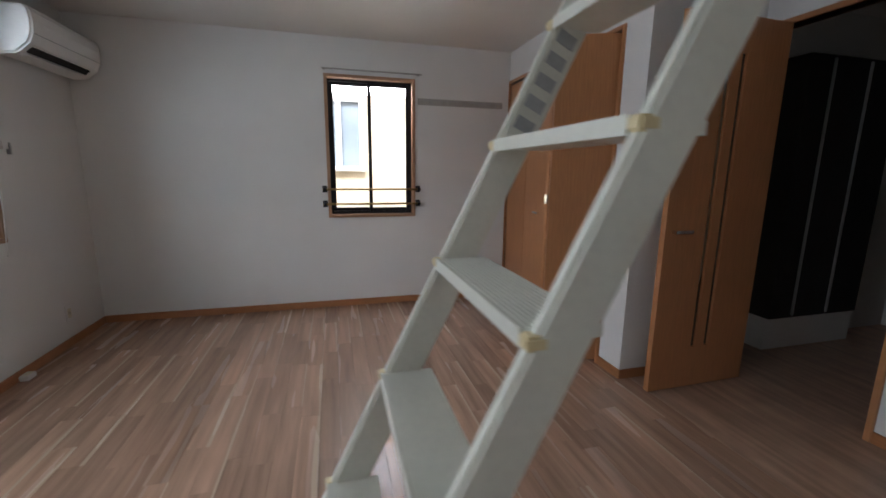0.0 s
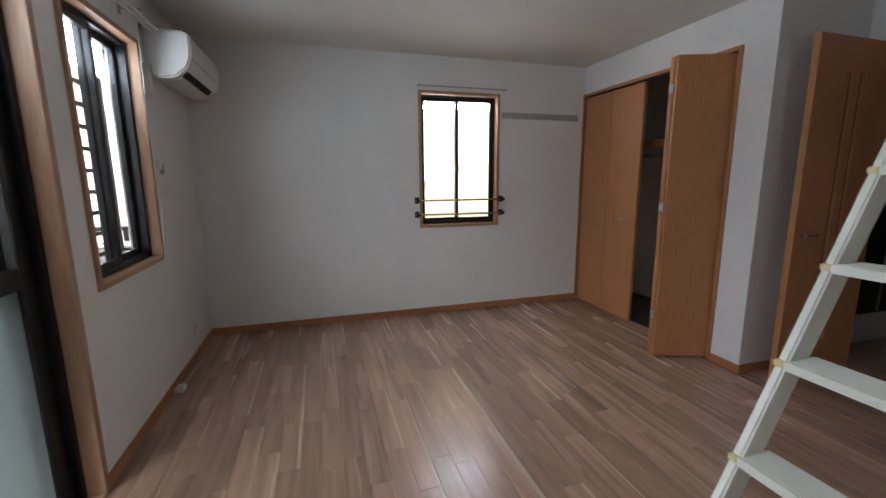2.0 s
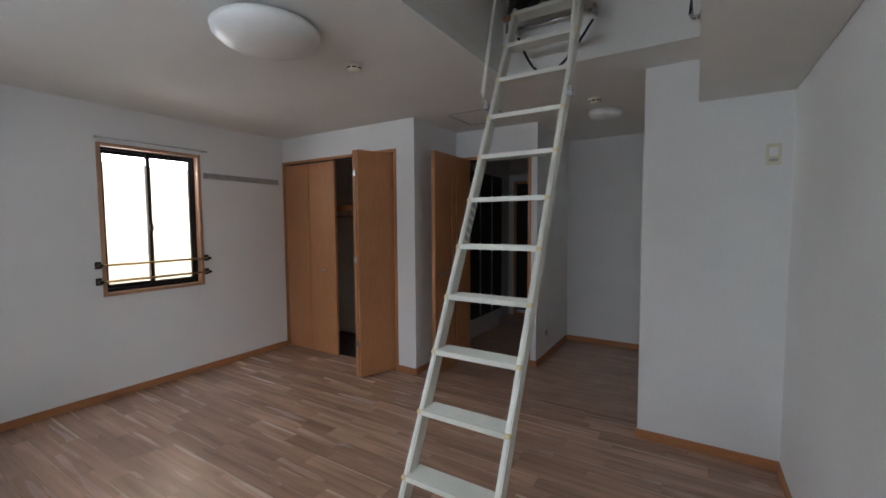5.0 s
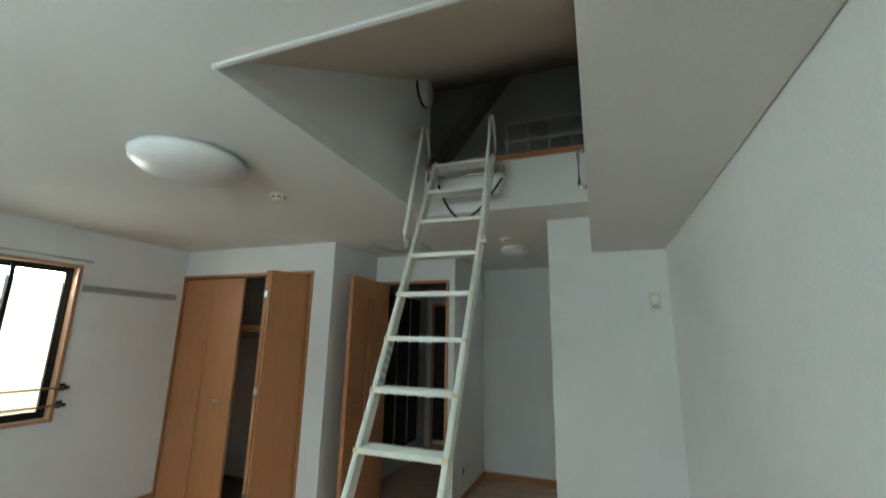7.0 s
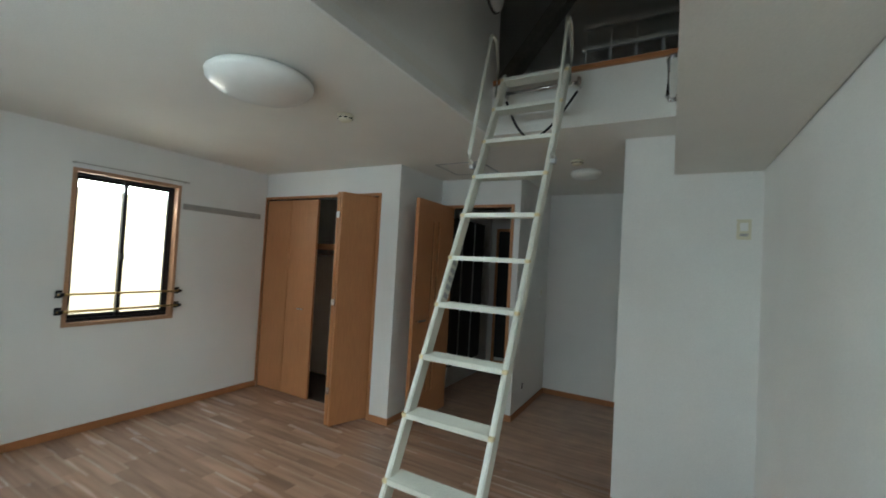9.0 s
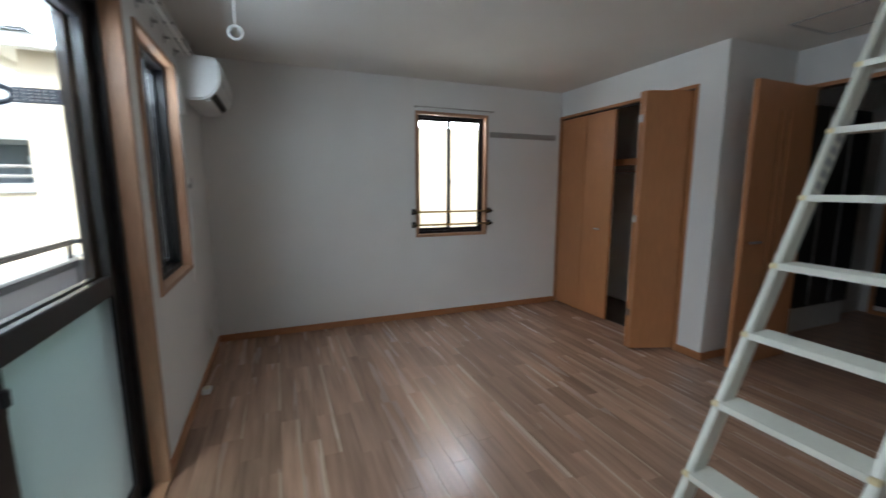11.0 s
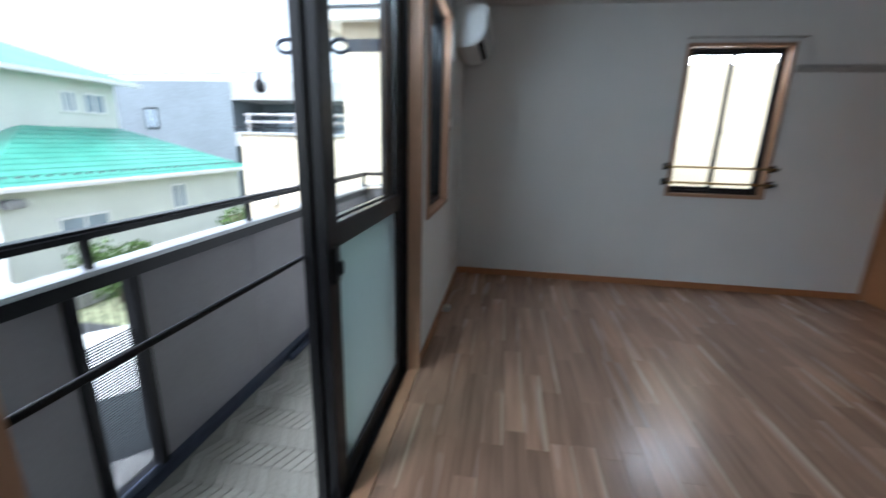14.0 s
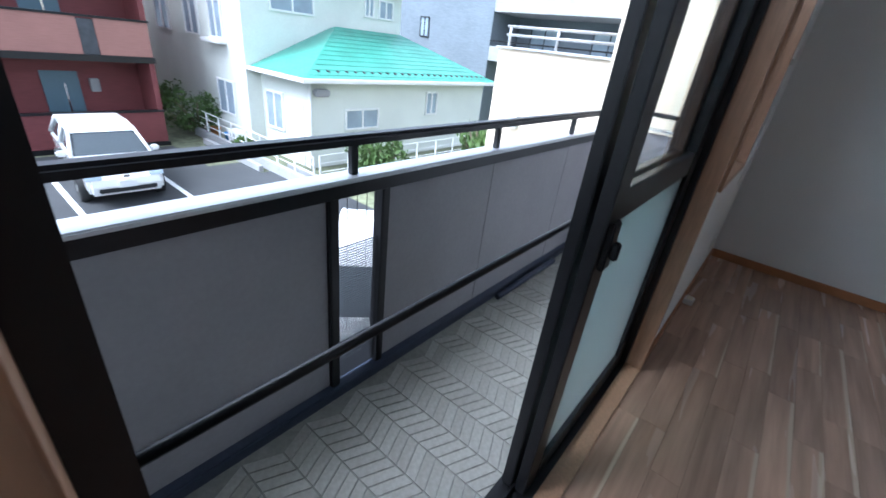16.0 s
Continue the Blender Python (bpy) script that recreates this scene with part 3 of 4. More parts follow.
for k in range(11):
    z = 0.397 + k * 0.2283
    if z > 2.76:
        continue
    x = X0 + S * z
    bm = bmesh.new()
    add_box(bm, x - 0.006, x + 0.094, RY0 + 0.02, RY1 - 0.02, z - 0.016, z)
    for j in range(12):
        xx = x + 0.001 + j * 0.0078
        add_box(bm, xx, xx + 0.004, RY0 + 0.026, RY1 - 0.026, z + 0.0005, z + 0.0026)
    add_box(bm, x - 0.010, x - 0.0065, RY0 + 0.022, RY1 - 0.022, z - 0.019, z + 0.003)
    child(finish("tread", bm, LADDER), ladder)
    for y in (RY0 - 0.0015, RY1 - 0.0215):
        child(boxes("end_cap", CAPS, [(x - 0.012, x + 0.014, y, y + 0.023, z - 0.0165, z + 0.001)], bevel=0.003), ladder)
for y, sy in ((RY0 - 0.018, -1), (RY1 + 0.018, 1)):
    xb, zb = X0 + S * 2.06 - 0.04, 2.06
    pts = [(xb + 0.05, y, zb), (xb, y, zb + 0.02), (xb - 0.01, y, zb + 0.06)]
    pts += [(xb + 0.10, y, zb + 0.45), (xb + 0.19, y, zb + 0.76)]
    pts += arc((xb + 0.245, y, zb + 0.80), 0.05, 170, 10, (1, 0, 0), (0, 0, 1), 6)
    pts += [(xb + 0.33, y, zb + 0.70), (xb + 0.32, y, zb + 0.50)]
    child(tubes("handrail", LADDER, [pts], 0.0105), ladder)
    child(boxes("clamp", STEEL, [(xb + 0.02, xb + 0.06, y - 0.012, y + 0.012, zb - 0.02, zb + 0.02)], bevel=0.003), ladder)
hookz = 2.66
child(tubes("hook_bar", CHROME, [[(LX1 - 0.05, RY0 - 0.03, hookz), (LX1 - 0.05, RY1 + 0.03, hookz)]], 0.012), ladder)
for y in (RY0 - 0.03, RY1 + 0.03):
    child(boxes("hook", CHROME, [(LX1 - 0.075, LX1 - 0.012, y - 0.012, y + 0.012, hookz - 0.03, hookz + 0.03)], bevel=0.006), ladder)
strap_pts = [(LX1 - 0.06 - 0.12 * math.sin(math.pi * k / 14), RY0 - 0.02 + (RY1 - RY0 + 0.04) * (k / 14), 2.60 - 0.30 * math.sin(math.pi * k / 14)) for k in range(15)]
child(tubes("strap", STRAP, [strap_pts], 0.008, sides=6), ladder)
# printed label on the rail's outer face: plain bars
for k in range(5):
    child(boxes("label_bar", STEEL, [(0.014, 0.054, RY1 - 0.0255, RY1 - 0.024, 1.50 + k * 0.045, 1.525 + k * 0.045)], m=rm), ladder)

# ---- loft things ----
lr = thing("loft_railing", "low white metal railing on the loft floor", "railing", (3.6, -3.9, LF))
for z in (LF + 0.52, LF + 0.36):
    child(boxes("rail", WHITE, [(3.585, 3.615, L + 0.02, -3.52, z - 0.015, z + 0.015)], bevel=0.004), lr)
for k in range(7):
    y = -3.54 - k * 0.17
    child(boxes("post", WHITE, [(3.592, 3.608, y - 0.008, y + 0.008, LF, LF + 0.49)], bevel=0.002), lr)
brace = thing("roof_brace", "pale diagonal boxed brace on the loft wall", "beam", (4.1, -3.1, LF))
d = Vector((0, -0.56, 0.71))
bmx = Matrix.Translation((4.1, -2.78, 3.28)) @ Matrix.Rotation(math.atan2(0.56, 0.71), 4, "X")
child(boxes("board", GREYWOOD, [(-0.09, 0.05, -0.06, 0.06, -0.8, 1.3)], bevel=0.004, m=bmx), brace)
lampr = thing("round_wall_lamp", "round white wall lamp with dark rim in the loft", "lamp", (3.1, LY1, 3.38))
bm = bmesh.new()
add_lathe(bm, [(0.11, 0.0), (0.12, 0.01), (0.115, 0.035), (0.08, 0.055), (0.02, 0.062)], (3.04, LY1, 3.36), "Y", 32)
for v in bm.verts:
    v.co.y = 2 * LY1 - v.co.y
child(finish("shade", bm, SHADE), lampr)
bm = bmesh.new()
add_lathe(bm, [(0.128, 0.0), (0.128, 0.014)], (3.04, LY1 - 0.014, 3.36), "Y", 32)
child(finish("rim", bm, BLACK), lampr)
grab = thing("grab_bar", "chrome grab bar beside the loft edge", "grab bar", (2.95, LY0, 2.6))
gy = LY0 + 0.045
child(tubes("bar", CHROME, [[(2.98, LY0, 2.68), (2.98, gy - 0.012, 2.68), (2.98, gy, 2.66), (2.98, gy, 2.46), (2.98, gy - 0.012, 2.44), (2.98, LY0, 2.44)]], 0.012), grab)
for z in (2.68, 2.44):
    child(boxes("flange", CHROME, [(2.955, 3.005, LY0, LY0 + 0.006, z - 0.025, z + 0.025)], bevel=0.004), grab)

# ---- ceiling fixtures ----
lamp = thing("ceiling_lamp", "round white acrylic ceiling lamp, unlit", "lamp", (1.83, -2.31, H))
bm = bmesh.new()
add_lathe(bm, [(0.235, 0), (0.255, -0.02), (0.25, -0.045), (0.215, -0.075), (0.15, -0.095), (0.07, -0.105), (0.01, -0.107)], (1.83, -2.31, H - 0.012), "Z", 48)
child(finish("shade", bm, SHADE), lamp)
bm = bmesh.new()
add_lathe(bm, [(0.2, 0), (0.2, -0.014)], (1.83, -2.31, H), "Z", 40)
child(finish("base", bm, WHITE), lamp)
child(boxes("clip", BLACK, [(2.05, 2.10, -2.27, -2.24, H - 0.03, H - 0.01)], bevel=0.003), lamp)


def detector(x, y):
    det = thing("smoke_detector", "small cream round smoke detector on the ceiling", "detector", (x, y, H), group="ceiling detectors")
    bm = bmesh.new()
    add_lathe(bm, [(0.05, 0), (0.05, -0.015), (0.044, -0.018), (0.044, -0.03), (0.03, -0.04), (0.005, -0.041)], (x, y, H), "Z", 28)
    child(finish("body", bm, CREAMP), det)
    for k in range(8):
        a = k * math.pi / 4
        child(boxes("slot", DARK, [(-0.012, 0.012, 0.0435, 0.0455, -0.028, -0.02)], m=Matrix.Translation((x, y, H)) @ Matrix.Rotation(a, 4, "Z")), det)


detector(2.435, -2.314)
detector(3.966, -3.441)
kl = thing("recess_lamp", "small round white ceiling lamp in the recess", "lamp", (4.39, -3.444, H))
bm = bmesh.new()
add_lathe(bm, [(0.13, 0), (0.14, -0.015), (0.13, -0.05), (0.08, -0.07), (0.01, -0.075)], (4.39, -3.444, H), "Z", 32)
child(finish("shade", bm, SHADE), kl)
hatch = thing("ceiling_hatch", "white ceiling hatch with a dark metal rim", "hatch", (3.98, -2.43, H))
child(boxes("rim", STEEL, [(3.75, 3.765, -2.66, -2.20, H - 0.006, H), (4.195, 4.21, -2.66, -2.20, H - 0.006, H), (3.765, 4.195, -2.66, -2.645, H - 0.006, H), (3.765, 4.195, -2.215, -2.20, H - 0.006, H)]), hatch)
child(boxes("panel", CEIL, [(3.767, 4.193, -2.643, -2.217, H - 0.004, H)]), hatch)


def hanger(x, y, z, mat=WHITE):
    """A rod from the ceiling with a ring for a laundry pole."""
    h = thing("laundry_ring", "white ceiling rod with a ring for a laundry pole", "hanger", (x, y, H), group="laundry rings")
    child(tubes("rod", mat, [[(x, y, H), (x, y, z + 0.03)]], 0.0055, sides=8), h)
    child(tubes("ring", mat, [arc((x, y, z), 0.028, 90, 450, (1, 0, 0), (0, 0, 1), 20)], 0.0065, sides=8), h)
    bm = bmesh.new()
    add_lathe(bm, [(0.022, 0), (0.022, -0.008), (0.01, -0.016)], (x, y, H), "Z", 16)
    child(finish("rose", bm, WHITE), h)


hanger(0.425, -1.87, 2.02)

# ---- air conditioner ----
ac = thing("air_conditioner", "white wall-mounted air conditioner with a dark outlet slot", "air conditioner", (0, -0.46, 1.9))
A0, A1 = -0.82, -0.06
prof = [(0.002, 1.93), (0.05, 1.905), (0.13, 1.915), (0.185, 1.975), (0.205, 2.03), (0.21, 2.10), (0.205, 2.165), (0.185, 2.19), (0.002, 2.19)]
bm = bmesh.new()
add_prism(bm, [(x_ * 1.22, z_) for x_, z_ in prof], A0, A1)
child(finish("body", bm, WHITE, bevel=0.012, segments=3), ac)
slot = Matrix.Translation((0.197, 0, 1.945)) @ Matrix.Rotation(radians(-41), 4, "Y")
child(boxes("outlet", DARK, [(-0.022, 0.022, A0 + 0.05, A1 - 0.10, -0.004, 0.004)], m=slot), ac)
child(boxes("flap", WHITE, [(-0.015, 0.02, A0 + 0.05, A1 - 0.10, -0.001, 0.004)], bevel=0.001, m=Matrix.Translation((0.162, 0, 1.914)) @ Matrix.Rotation(radians(-15), 4, "Y")), ac)
child(boxes("seam", STEEL, [(0.25, 0.2535, A0 + 0.012, A1 - 0.012, 2.028, 2.031)]), ac)
child(boxes("pipe_cover", WHITE, [(0.0, 0.04, A0 - 0.055, A0 - 0.01, 1.80, 1.98)], bevel=0.006), ac)


def plate(name, label, rows, mats):
    p = thing(name, label, "wall plate", (rows[0][0], rows[0][2], rows[0][4]))
    for k, (r, m_) in enumerate(zip(rows, mats)):
        child(boxes("plate" if k == 0 else "insert", m_, [r], bevel=0.0015), p)


plate("wall_outlet", "white double power outlet on the wall", [(0, 0.008, -0.50, -0.43, 0.14, 0.26), (0.008, 0.0105, -0.485, -0.445, 0.165, 0.235), (0.0105, 0.011, -0.475, -0.472, 0.19, 0.21), (0.0105, 0.011, -0.46, -0.457, 0.19, 0.21)], (WHITE, CREAMP, DARK, DARK))
plate("remote_holder", "small white remote holder on the wall", [(0, 0.018, -0.83, -0.785, 1.36, 1.41), (0, 0.02, -0.78, -0.765, 1.33, 1.40)], (WHITE, STEEL))
plate("telephone_plate", "cream blank plate with sockets on the partition", [(3.481, 3.49, -4.55, -4.48, 1.735, 1.855), (3.479, 3.481, -4.535, -4.495, 1.785, 1.835), (3.479, 3.481, -4.535, -4.495, 1.755, 1.77)], (CREAMP, WHITE, STEEL))
plate("wall_switch", "white light switch in the recess", [(5.28, 5.35, KY1 - 0.008, KY1, 1.14, 1.26), (5.30, 5.33, KY1 - 0.011, KY1 - 0.008, 1.17, 1.23)], (WHITE, CREAMP))
plate("pillar_outlet", "white power outlet low on the pillar", [(4.72, 4.79, KY1 - 0.008, KY1, 0.18, 0.30), (4.74, 4.77, KY1 - 0.011, KY1 - 0.008, 0.21, 0.27)], (WHITE, DARK))
jack = thing("floor_jack", "small white cable box at the baseboard", "cable box", (0.03, -1.03, 0))
child(boxes("box", WHITE, [(BT, 0.065, -1.045, -0.97, FZ + 0.001, FZ + 0.035)], bevel=0.005), jack)
child(boxes("lid", CREAMP, [(0.02, 0.058, -1.035, -0.98, FZ + 0.035, FZ + 0.038)], bevel=0.001), jack)
cord = thing("pull_cord", "thin white cord hanging beside the window", "cord", (0.02, -0.93, 1.3))
child(tubes("cord", WHITE, [[(0.03, -0.955, 2.16), (0.022, -0.95, 1.6), (0.03, -0.93, 1.1), (0.02, -0.955, 0.72)]], 0.003, sides=6), cord)

# ---- balcony ----
BZ, BX, BY0, BY1 = -0.212, -1.0, -4.75, 0.1
structure(boxes("balcony_floor", CEMENT, [(BX - 0.1, -T, BY0, BY1 + 0.05, BZ - 0.2, BZ - 0.004)]), "grey balcony floor with chevron slabs", "floor")
BALC = bpy.data.objects["balcony_floor"]
structure(boxes("balcony_kerb", NAVY, [(BX - 0.04, BX + 0.05, BY0, BY1, BZ - 0.012, BZ + 0.045)], bevel=0.006), "dark metal bottom rail of the balcony", "kerb")
rail = thing("balcony_railing", "dark aluminium balcony railing with grey panels", "railing", (BX, -2.4, BZ))
MZ0, MZ1 = -2.915, -2.668
child(boxes("top_beam", BLACK, [(BX - 0.03, BX + 0.03, BY0, BY1, 0.705, 0.76)], bevel=0.004), rail)
child(boxes("cap", ALU, [(BX - 0.055, BX + 0.045, BY0, BY1, 0.76, 0.778)], bevel=0.005), rail)
child(boxes("handrail", BLACK, [(BX - 0.03, BX + 0.03, BY0, BY1, 0.885, 0.922)], bevel=0.012), rail)
for y in (-4.70, -3.75, -2.814, -1.88, -0.945, 0.06):
    child(boxes("post", BLACK, [(BX - 0.014, BX + 0.014, y - 0.014, y + 0.014, 0.778, 0.89)], bevel=0.003), rail)
for y in (MZ0, MZ1):
    child(boxes("upright", BLACK, [(BX - 0.028, BX + 0.028, y - 0.02, y + 0.02, BZ + 0.03, 0.71)], bevel=0.004), rail)
for a, b in ((BY0, -4.0), (-3.996, MZ0 - 0.02), (MZ1 + 0.02, -1.88), (-1.876, -0.945), (-0.941, BY1)):
    child(boxes("panel", PANEL, [(BX - 0.006, BX + 0.006, a, b, BZ + 0.04, 0.71)], bevel=0.002), rail)
bm = bmesh.new()
for k in range(60):
    z = BZ + 0.055 + k * 0.011
    add_box(bm, BX - 0.003, BX + 0.003, MZ0 + 0.02, MZ1 - 0.02, z, z + 0.0042)
for k in range(5):
    y = MZ0 + 0.03 + k * 0.047
    add_box(bm, BX - 0.0045, BX - 0.0032, y, y + 0.003, BZ + 0.05, 0.705)
tagged(child(finish("mesh", bm, BLACK), rail), "fine black metal mesh strip")
end = thing("balcony_end_panel", "grey end panel with dark rail at the balcony's end", "railing", (-0.6, BY1, BZ))
child(boxes("panel", PANEL, [(BX, -T, BY1 + 0.004, BY1 + 0.02, BZ, 0.76)], bevel=0.003), end)
child(boxes("cap", ALU, [(BX - 0.05, -T, BY1 - 0.03, BY1 + 0.05, 0.782, 0.80)], bevel=0.004), end)
child(boxes("handrail", BLACK, [(BX - 0.03, -T, BY1 + 0.004, BY1 + 0.05, 0.888, 0.924)], bevel=0.01), end)
child(boxes("post", BLACK, [(-0.6, -0.57, BY1 + 0.01, BY1 + 0.04, 0.80, 0.89)], bevel=0.003), end)
structure(boxes("balcony_side_wall", PALE, [(BX - 0.05, -T, BY0 - 0.15, BY0, BZ - 0.2, 2.5)]), "pale wall that closes the balcony", "wall")
drain = thing("drain_pipe", "blue-grey pipe lying in the balcony gutter", "pipe", (BX + 0.08, -0.9, BZ))
child(tubes("pipe", NAVY, [[(BX + 0.085, -1.7, BZ + 0.022), (BX + 0.085, -0.9, BZ + 0.022)]], 0.02), drain)
arm = thing("laundry_bracket", "dark metal laundry pole bracket on the outer wall", "bracket", (-0.2, -1.95, 1.67))
ay = -1.93
bm = bmesh.new()
add_box(bm, -0.345, -T, ay - 0.008, ay + 0.008, 1.655, 1.71)
for cx in (-0.395, -0.672):
    add_tube(bm, arc((cx, ay, 1.682), 0.038, 0, 360, (1.25, 0, 0), (0, 0, 0.8), 18), 0.010, 8)
add_box(bm, -0.625, -0.445, ay - 0.006, ay + 0.006, 1.672, 1.692)
add_box(bm, -T - 0.012, -T, ay - 0.03, ay + 0.03, 1.58, 1.78)
child(finish("arm", bm, NAVY), arm)
bm = bmesh.new()
for i in range(4):
    for j in range(6):
        add_lathe(bm, [(0.0035, 0), (0.0035, 0.001)], (-0.335 + j * 0.022, ay - 0.0095, 1.665 + i * 0.012), "Y", 8)
child(finish("hole", bm, ALU), arm)
bob = thing("hanging_bulb", "black bulb-shaped weight hanging on a cord", "ornament", (-1.2, -1.0, 1.6))
bm = bmesh.new()
add_lathe(bm, [(0.006, 0.10), (0.014, 0.085), (0.012, 0.06), (0.03, 0.035), (0.036, 0.0), (0.028, -0.025), (0.008, -0.034)], (-1.25, -1.25, 1.57), "Z", 20)
child(finish("bulb", bm, STRAP), bob)
child(tubes("cord", STRAP, [[(-1.25, -1.25, 1.66), (-1.25, -1.25, 2.9)]], 0.002, sides=5), bob)
structure(boxes("eaves", WHITE, [(-1.3, -T, L - 0.5, 0.15, 2.9, 3.0)]), "white eaves over the balcony", "eaves")

# ---- ground ----
GZ = -2.9
structure(boxes("ground", EARTH, [(-300, 300, -300, 300, GZ - 0.3, GZ - 0.02)]), "earth and grass ground", "ground")
structure(boxes("parking_lot", ASPHALT, [(-16.0, -1.2, -30, 1.3, GZ - 0.02, GZ), (-13.2, -11.9, 1.3, 2.3, GZ - 0.02, GZ), (-11.9, -1.2, 1.3, 3.2, GZ - 0.02, GZ)]), "dark asphalt parking lot", "road")
for y in (-4.45, -2.27, -0.1):
    structure(boxes("parking_line", LINE, [(-15.4, -10.6, y - 0.06, y + 0.06, GZ, GZ + 0.004)]), "white painted parking line", "road marking")
structure(boxes("lot_kerb", CONCRETE, [(-16.0, -12.0, 2.3, 2.45, GZ - 0.02, GZ + 0.18), (-11.9, -10.4, 3.2, 3.35, GZ - 0.02, GZ + 0.18)], bevel=0.01), "grey concrete kerb of the lot", "kerb")
fence = thing("garden_fence", "low white mesh fence on a concrete base", "fence", (-10.2, 3.0, GZ))
child(boxes("base", CONCRETE, [(-17.5, -9.6, 2.62, 2.76, GZ - 0.02, GZ + 0.3)], bevel=0.01), fence)
child(boxes("base", CONCRETE, [(-9.74, -9.6, 2.76, 16, GZ - 0.02, GZ + 0.3)], bevel=0.01), fence)
bm = bmesh.new()
for k in range(9):
    add_box(bm, -17.4 + k * 0.97, -17.36 + k * 0.97, 2.67, 2.71, GZ + 0.3, GZ + 1.0)
for k in range(14):
    add_box(bm, -9.69, -9.65, 2.9 + k, 2.94 + k, GZ + 0.3, GZ + 1.0)
for z in (0.5, 0.75, 0.98):
    add_box(bm, -17.4, -9.6, 2.68, 2.70, GZ + z, GZ + z + 0.02)
    add_box(bm, -9.68, -9.66, 2.9, 16, GZ + z, GZ + z + 0.02)
child(finish("rails", bm, LINE), fence)


# ---- houses ----
def house_window(house, axis, face, sgn, a, z, w, h, frame_mat=WHITE):
    """A two-pane window set on a wall; face: the wall's plane, sgn: the side that it looks to."""
    d = [face, face + sgn * 0.07]
    lo, hi = min(d), max(d)
    fr = child(boxes("window", frame_mat, ring([], axis, lo, hi, a - w / 2, a + w / 2, z, z + h, 0.06) + ([(lo, hi, a - 0.03, a + 0.03, z + 0.06, z + h - 0.06)] if axis == "Y" else [(a - 0.03, a + 0.03, lo, hi, z + 0.06, z + h - 0.06)])), house)
    d = [face, face + sgn * 0.03]
    lo, hi = min(d), max(d)
    for p, q in ((a - w / 2 + 0.06, a - 0.03), (a + 0.03, a + w / 2 - 0.06)):
        pane = boxes("pane", PANE, [(lo, hi, p, q, z + 0.06, z + h - 0.06)] if axis == "Y" else [(p, q, lo, hi, z + 0.06, z + h - 0.06)])
        pane.parent, pane.matrix_parent_inverse = fr, house.matrix_basis.inverted()
        pane.matrix_parent_inverse = fr.matrix_basis.inverted() @ fr.matrix_parent_inverse.inverted() @ house.matrix_basis.inverted()


def hip(bm, x0, x1, y0, y1, z, rise, inset):
    """A hipped roof, its ridge along y."""
    xm = (x0 + x1) / 2
    b = [bm.verts.new(p) for p in ((x0, y0, z), (x1, y0, z), (x1, y1, z), (x0, y1, z))]
    r = [bm.verts.new(p) for p in ((xm, y0 + inset, z + rise), (xm, y1 - inset, z + rise))]
    for f in ((b[0], b[1], r[0]), (b[1], b[2], r[1], r[0]), (b[2], b[3], r[1]), (b[3], b[0], r[0], r[1]), (b[3], b[2], b[1], b[0])):
        bm.faces.new(f)


gh = thing("green_roofed_house", "pale rendered house with a green metal hipped roof", "house", (-16, 7, GZ))
child(boxes("wall", PALE, [(-14.6, -11.6, 3.9, 13.2, GZ - 0.02, -0.12)]), gh)
child(boxes("upper_wall", PALE, [(-24.0, -14.45, 3.38, 10.4, GZ - 0.02, 3.0)]), gh)
bm = bmesh.new()
hip(bm, -17.4, -11.2, 3.5, 13.7, -0.08, 1.5, 3.4)
child(finish("roof", bm, GREEN), gh)
bm = bmesh.new()
hip(bm, -24.6, -14.0, 2.9, 11.0, 3.1, 1.9, 3.3)
child(finish("upper_roof", bm, GREEN), gh)
child(boxes("gutter", WHITE, [(-11.22, -11.10, 3.4, 13.8, -0.2, -0.07), (-17.4, -11.22, 3.4, 3.52, -0.2, -0.07), (-14.02, -13.88, 2.8, 11.1, 2.96, 3.1), (-24.6, -14.02, 2.8, 2.92, 2.96, 3.1)], bevel=0.02), gh)
child(tubes("downpipe", WHITE, [[(-11.5, 3.86, -0.15), (-11.5, 3.86, GZ)]], 0.045), gh)
bm = bmesh.new()
for k in range(26):
    y = 4.2 + k * 0.36
    add_box(bm, -11.62, -11.5, y, y + 0.05, 0.03 + 0.06 + 0.0, 0.14)
tagged(child(finish("snow_guard", bm, SLATE), gh), kind="stuff")
bm = bmesh.new()
for k in range(11):
    t_ = 0.06 + k * 0.085
    x = -11.2 - 3.1 * t_
    add_box(bm, x - 0.006, x + 0.006, 3.6 + 3.3 * t_, 13.6 - 3.3 * t_, -0.078 + 1.5 * t_, -0.066 + 1.5 * t_)
child(finish("seam", bm, GREEN), gh)
for x, z, w, h in ((-13.6, -2.0, 1.1, 1.25), (-16.0, -1.9, 1.3, 1.2), (-18.2, 0.6, 1.2, 1.2), (-16.2, 0.6, 1.0, 1.2), (-21.0, 0.6, 1.4, 1.2)):
    house_window(gh, "X", 3.9 if x > -14 else 3.38, -1, x, z, w, h)
for y, z, w, h in ((6.0, -1.75, 1.5, 0.7), (9.6, -1.4, 0.7, 0.9)):
    house_window(gh, "Y", -11.6, 1, y, z, w, h)
for y, z, w, h in ((5.2, 1.65, 1.7, 0.95), (8.6, 1.9, 0.5, 0.7), (9.5, 1.9, 0.8, 0.7)):
    house_window(gh, "Y", -14.45, 1, y, z, w, h)
child(boxes("door", WHITE, [(-12.5, -11.9, 3.84, 3.9, GZ, -0.95)], bevel=0.01), gh)
child(boxes("bay", WHITE, [(-17.0, -15.6, 3.08, 3.38, 0.45, 0.6)], bevel=0.02), gh)
